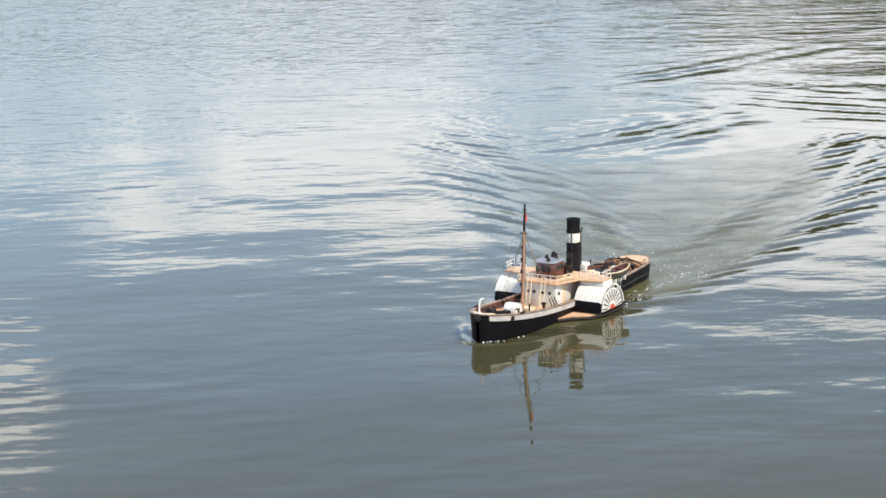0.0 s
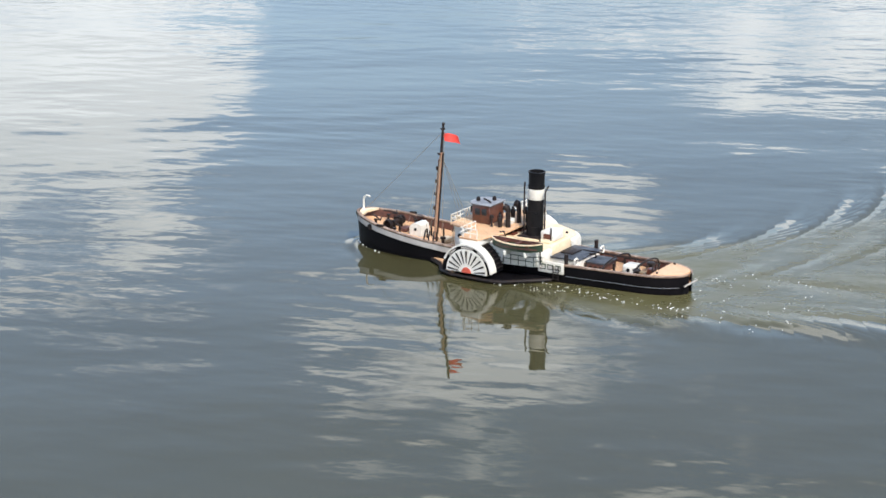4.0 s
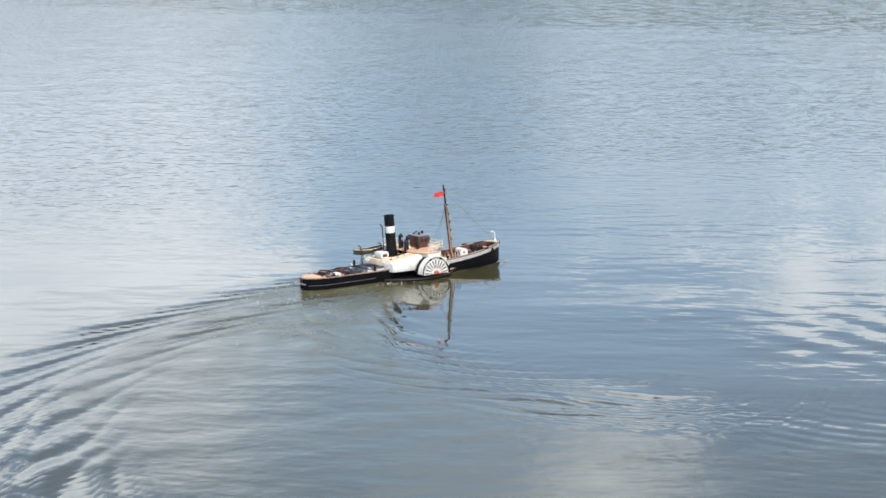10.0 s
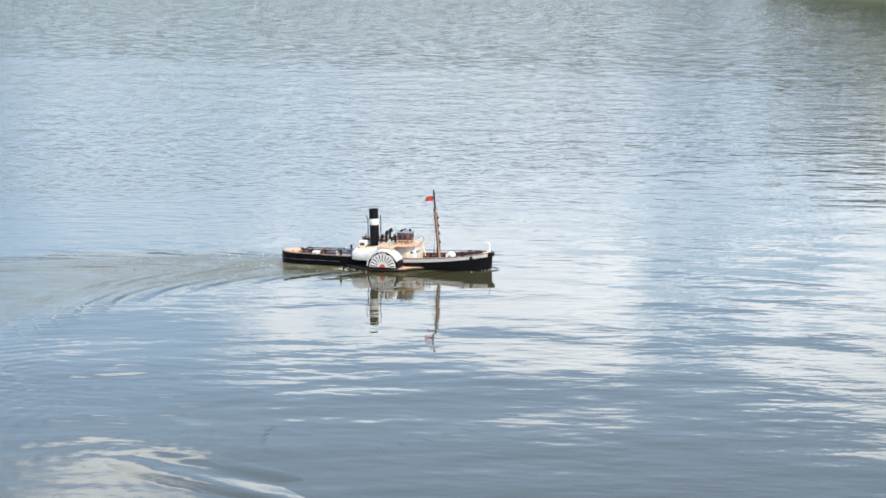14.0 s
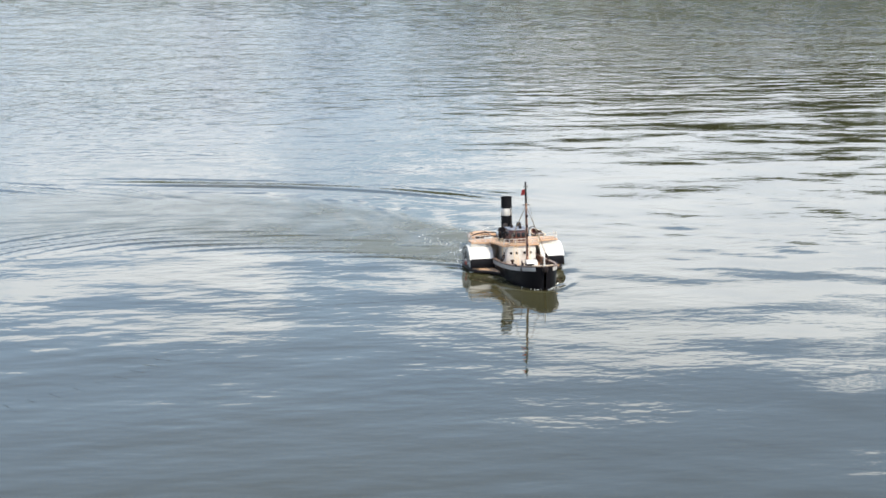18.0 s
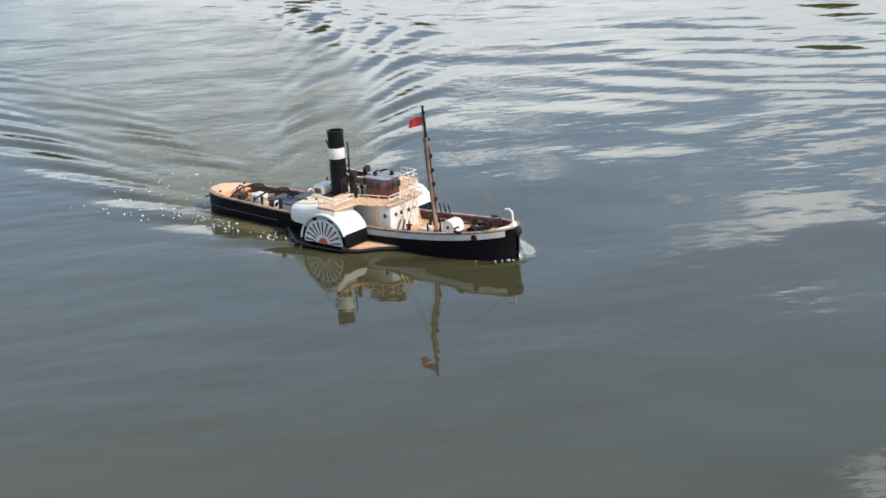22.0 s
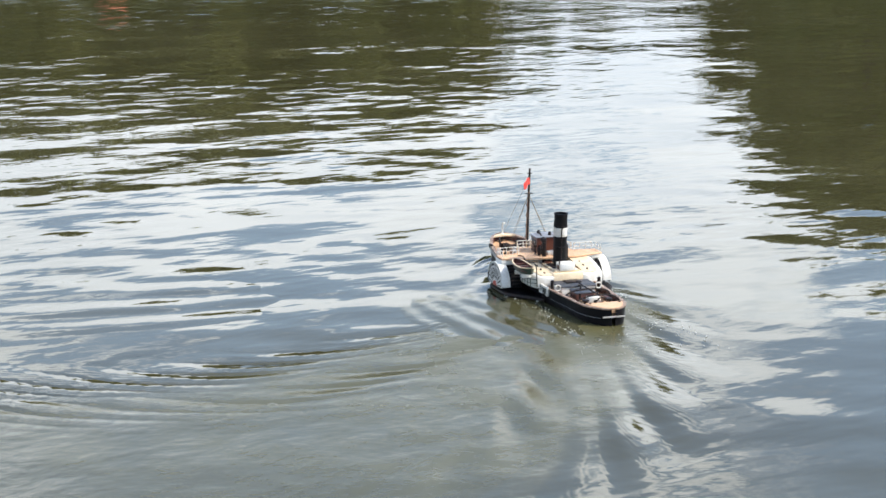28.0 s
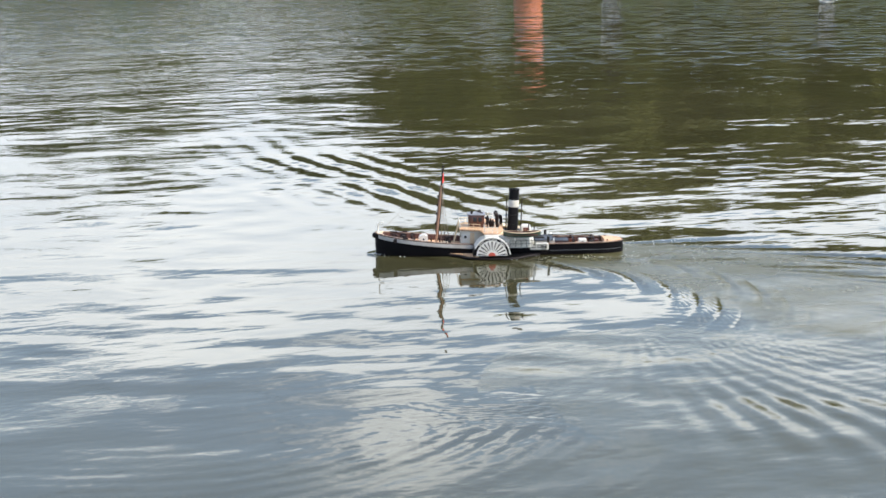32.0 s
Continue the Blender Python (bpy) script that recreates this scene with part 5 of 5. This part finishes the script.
# train, seconds at a place, the place, the way it runs (degrees), its speed, seconds at which it rises and has died down
TRAINS = [(wave_train(2.2, 1.15, 0.24, 9.0, 0.056), 12.0, (1.75, 7.0), 213.5, 0.46, -9.0, 14.5),
          (wave_train(3.4, 1.1, 0.21, -14.0, 0.10), 31.0, (8.2, 9.1), -23.0, 0.34, 23.0, 60.0),
          (wave_train(2.4, 0.6, 0.34, -7.0, 0.10), 0.0, (6.4, 12.35), 113.0, 0.25, -9.0, 9.0),
          (wave_train(2.0, 0.36, 0.27, 3.3, 0.17), 19.0, (4.25, 10.95), 46.0, 0.22, 16.5, 24.0),
          (wave_train(1.35, 1.05, 0.12, 1.0, 0.115, 1.4, 0.3), 31.0, (5.82, 3.69), 150.0, 0.12, 28.5, 60.0),
          (wave_train(2.0, 1.7, 0.25, 8.0, 0.03), 24.0, (6.0, 5.2), 221.0, 0.15, 20.0, 28.0),
          (wave_train(1.5, 0.9, 0.30, -6.0, 0.085), 1.0, (4.9, 10.2), 112.0, 0.22, -9.0, 7.0)]


def build_foam():
    """White water thrown up round the paddles, the stem and the stern."""
    rng = random.Random(4)
    bm = bmesh.new()

    def drop(x, y, z, r):
        m = Matrix.Translation((x, y, z)) @ Euler((rng.random(), rng.random(), rng.random())).to_matrix().to_4x4() @ Matrix.Diagonal((1.5, 1, 0.7, 1))
        bmesh.ops.create_icosphere(bm, subdivisions=1, radius=r, matrix=m)
    for _ in range(280):
        x = -0.05 - 0.62 * rng.random() ** 1.3
        side = rng.choice((1, -1))
        drop(x, side * (0.125 + 0.10 * rng.random() * (1 + x * 0.6)), rng.uniform(-0.001, 0.004), rng.uniform(0.0007, 0.0021))
    for _ in range(70):
        x = rng.uniform(-1.0, -0.6)
        drop(x, rng.uniform(-0.26, 0.26), rng.uniform(-0.001, 0.006), rng.uniform(0.0008, 0.0022))
    for _ in range(22):
        u = rng.random() ** 2
        drop(0.585 - 0.16 * u, rng.choice((1, -1)) * (0.006 + 0.10 * u ** 0.6), rng.uniform(0, 0.004), rng.uniform(0.0012, 0.003))
    ob = new("foam_specks", mesh_of("foam_specks", bm, FOAM))
    return tagged(ob, "white foam specks thrown up round the moving tug", "foam", kind="stuff")


FOAM_SPECKS = build_foam()


# ---- pigeons ----
FEATHER = material("slate_grey_feathers", (0.15, 0.16, 0.18), 0.7, second=(0.07, 0.075, 0.09), scale=30.0)
MOTTLED = material("mottled_feathers", (0.52, 0.52, 0.48), 0.7, second=(0.20, 0.19, 0.16), scale=14.0)
PALE = material("pale_grey_feathers", (0.62, 0.63, 0.64), 0.7, second=(0.4, 0.41, 0.43), scale=25.0)


def build_pigeon(coat, label):
    """Flies along +x."""
    bird = empty("pigeon")
    tagged(bird, label, "bird", "pigeons over the lake")
    body = tube([(-0.10, 0, 0), (-0.06, 0, 0), (0.0, 0, -0.005), (0.06, 0, 0.0), (0.095, 0, 0.012)], 0.03, 14, radii=[0.016, 0.034, 0.046, 0.040, 0.022])
    part("body", body, coat, bird)
    part("head", turned([(0.004, -0.020), (0.016, -0.012), (0.020, 0.0), (0.015, 0.013), (0.004, 0.020)], (0.122, 0, 0.022), 12, "X"), coat, bird)
    part("beak", tube([(0.138, 0, 0.020), (0.158, 0, 0.014)], 0.004, 6, radii=[0.0045, 0.0012]), IRON, bird)
    part("rump", tube([(-0.12, 0, 0.004), (-0.085, 0, 0.004), (-0.055, 0, 0.002)], 0.03, 12, radii=[0.018, 0.028, 0.0365]), PALE, bird, "white rump")
    part("tail", prism([(-0.11, -0.018), (-0.20, -0.042), (-0.205, 0.0), (-0.20, 0.042), (-0.11, 0.018)], -0.002, 0.006), FEATHER, bird, "dark-tipped tail")
    wings = []
    for s in (1, -1):
        out = [(0.055, 0.0), (0.085, 0.10), (0.075, 0.19), (0.02, 0.32), (-0.01, 0.315), (-0.03, 0.22), (-0.05, 0.12), (-0.06, 0.0)]
        pts = [(x, s * y) for x, y in out]
        w = part("wing", prism(pts if s < 0 else pts[::-1], -0.003, 0.003), coat, bird, "long pointed wing")
        part("wing_bar", prism([(x - 0.012, s * y) for x, y in ((0.0, 0.05), (0.01, 0.15), (-0.012, 0.15), (-0.025, 0.05))][::-s], 0.003, 0.0055), PALE, w, "pale wing bar")
        w.location = (0.02, s * 0.025, 0.02)
        wings.append((w, s))
    return bird, wings


PIGEONS = [build_pigeon(FEATHER, "dark grey pigeon with white rump in flight"), build_pigeon(MOTTLED, "pale mottled pigeon in flight over the lake")]


# ---- buoy and gulls far out ----
def build_buoy():
    b = radians(-49.4)
    far = 35.0
    buoy = empty("buoy")
    tagged(buoy, "orange plastic drum buoy floating near the far bank", "buoy")
    part("drum", turned([(0.20, -0.25), (0.235, -0.22), (0.24, 0.05), (0.243, 0.055), (0.243, 0.075), (0.24, 0.08), (0.24, 0.46), (0.23, 0.50), (0.19, 0.52)], (0, 0, 0), 32), ORANGE, buoy)
    part("waterline_band", turned([(0.2405, 0.008), (0.2465, 0.010), (0.2465, 0.045), (0.2405, 0.047)], (0, 0, 0), 32), IRON, buoy, "dark wet waterline band")
    part("lifting_ring", tube([(0.05 * math.cos(k * 0.5236), 0, 0.55 + 0.05 * math.sin(k * 0.5236)) for k in range(12)], 0.010, 8, closed=True), IRON, buoy)
    part("top_plate", turned([(0.10, 0.515), (0.10, 0.53), (0.06, 0.535)], (0, 0, 0), 20), IRON, buoy)
    buoy.matrix_basis = pose(-math.sin(b) * far, math.cos(b) * far, 0, 2, 1, 0)


def build_gull():
    gull = empty("gull")
    tagged(gull, "mottled grey-white gull resting on the water", "bird", "gulls on the lake")
    part("body", tube([(-0.17, 0, 0.055), (-0.10, 0, 0.045), (0, 0, 0.035), (0.09, 0, 0.04), (0.14, 0, 0.06)], 0.06, 16, radii=[0.012, 0.045, 0.068, 0.058, 0.028]), MOTTLED, gull)
    part("neck", tube([(0.12, 0, 0.06), (0.145, 0, 0.10), (0.15, 0, 0.13)], 0.02, 10, radii=[0.034, 0.023, 0.022]), MOTTLED, gull)
    part("head", turned([(0.005, -0.03), (0.022, -0.018), (0.027, 0), (0.021, 0.018), (0.005, 0.03)], (0.158, 0, 0.142), 12, "X"), MOTTLED, gull)
    part("beak", tube([(0.183, 0, 0.140), (0.215, 0, 0.134)], 0.006, 6, radii=[0.007, 0.002]), ORANGE, gull)
    part("tail", prism([(-0.14, -0.03), (-0.22, -0.035), (-0.225, 0), (-0.22, 0.035), (-0.14, 0.03)], 0.055, 0.064), MOTTLED, gull)
    for s in (1, -1):
        pts = [(0.07, s * 0.05), (0.02, s * 0.074), (-0.08, s * 0.068), (-0.21, s * 0.018), (-0.10, s * 0.022), (0.03, s * 0.028)]
        part("wing", prism(pts if s < 0 else pts[::-1], 0.070, 0.086, 0.004), GREY, gull, "folded grey wing")
    return gull


build_buoy()
GULL = build_gull()
for k, (bearing, far, turn) in enumerate(((-51.7, 29.6, 130), (-57.65, 28.8, 140))):
    b = radians(bearing)
    m = pose(-math.sin(b) * far, math.cos(b) * far, 0, 0, 0, turn)
    if k == 0:
        GULL.matrix_basis = m @ Matrix.Diagonal((0.85, 0.85, 0.85, 1))
    else:
        copy_thing(GULL, m @ Matrix.Diagonal((0.85, 0.85, 0.85, 1)))


# ---- what moves ----
def motions():
    walk(LAKE, [(t, pose(-0.07 * t, -0.11 * t, 0)) for t in range(0, 33, 4)])
    rows = []
    for t in BOAT_TIMES:
        x, y, a = boat_at(t)
        rows.append((t, pose(x, y, 0, 0.5 * math.sin(t * 1.7), 0.35 * math.sin(t * 2.3 + 1), a)))
    walk(TUG, rows)
    walk(FOAM_SPECKS, [(t, pose(*boat_at(t)[:2], 0, 0, 0, boat_at(t)[2])) for t in BOAT_TIMES])
    flag = next(o for o in TUG.children_recursive if o.name.startswith("flag"))
    base = flag.location.copy()
    walk(flag, [(t, Matrix.Translation(base) @ pose(0, 0, 0, 8 * math.sin(t * 5.1), 10 + 9 * math.sin(t * 3.3), 9 * math.sin(t * 4.3 + 0.6) - float(np.interp(t, (0.0, 1.0, 2.0, 3.0, 3.5, 5.5, 7.0, 8.5, 10.0, 11.5, 26.0, 27.5, 28.5, 30.0, 30.7, 31.0, 32.0), (-20, -33, -43, -50, -50, 0, 18, 38, 32, 0, 0, 62, 62, 0, 40, 75, 97))))) for t in [k * 0.25 for k in range(129)]])
    for k, (ob, back) in enumerate(WAKE):
        walk(ob, [(t, wake_pose(back, t, k)) for t in BOAT_TIMES])
    for ob, t0, (x, y), way, speed, up, down in TRAINS:
        c, d = math.cos(radians(way)) * speed, math.sin(radians(way)) * speed
        walk(ob, [(t, pose(x + c * (t - t0), y + d * (t - t0), 0.0008 - 0.007 * float(np.interp(t, (up - 2, up + 1, down - 2, down + 2), (1, 0, 0, 1))), 0, 0, way)) for t in range(33)])
    flights = [(8.5, (2.03, 15.2, 0.47), (-9.6, 11.2, 0.45)), (10.5, (2.26, 14.9, 1.03), (-10.8, 8.0, 0.7))]
    for (bird, wings), (t0, p, v) in zip(PIGEONS, flights):
        a = math.degrees(math.atan2(v[1], v[0]))
        rows = []
        for t in (0, t0 - 1, t0 - 0.4, t0, t0 + 0.3, t0 + 0.6, t0 + 1.2, 32):
            d = t - t0
            rows.append((t, pose(p[0] + v[0] * d, p[1] + v[1] * d, max(p[2] + v[2] * d, 0.5) if d < 2 else p[2] + 6, 0, -4, a)))
        walk(bird, rows)
        beats = [0.0] + [t0 - 1.0 + 0.1 * k for k in range(21)] + [32.0]
        for w, s in wings:
            at = w.location.copy()
            walk(w, [(t, Matrix.Translation(at) @ pose(0, 0, 0, s * (26 + 42 * math.cos((t - t0) * 2 * math.pi / 0.2857)), 0, 0)) for t in beats])


motions()
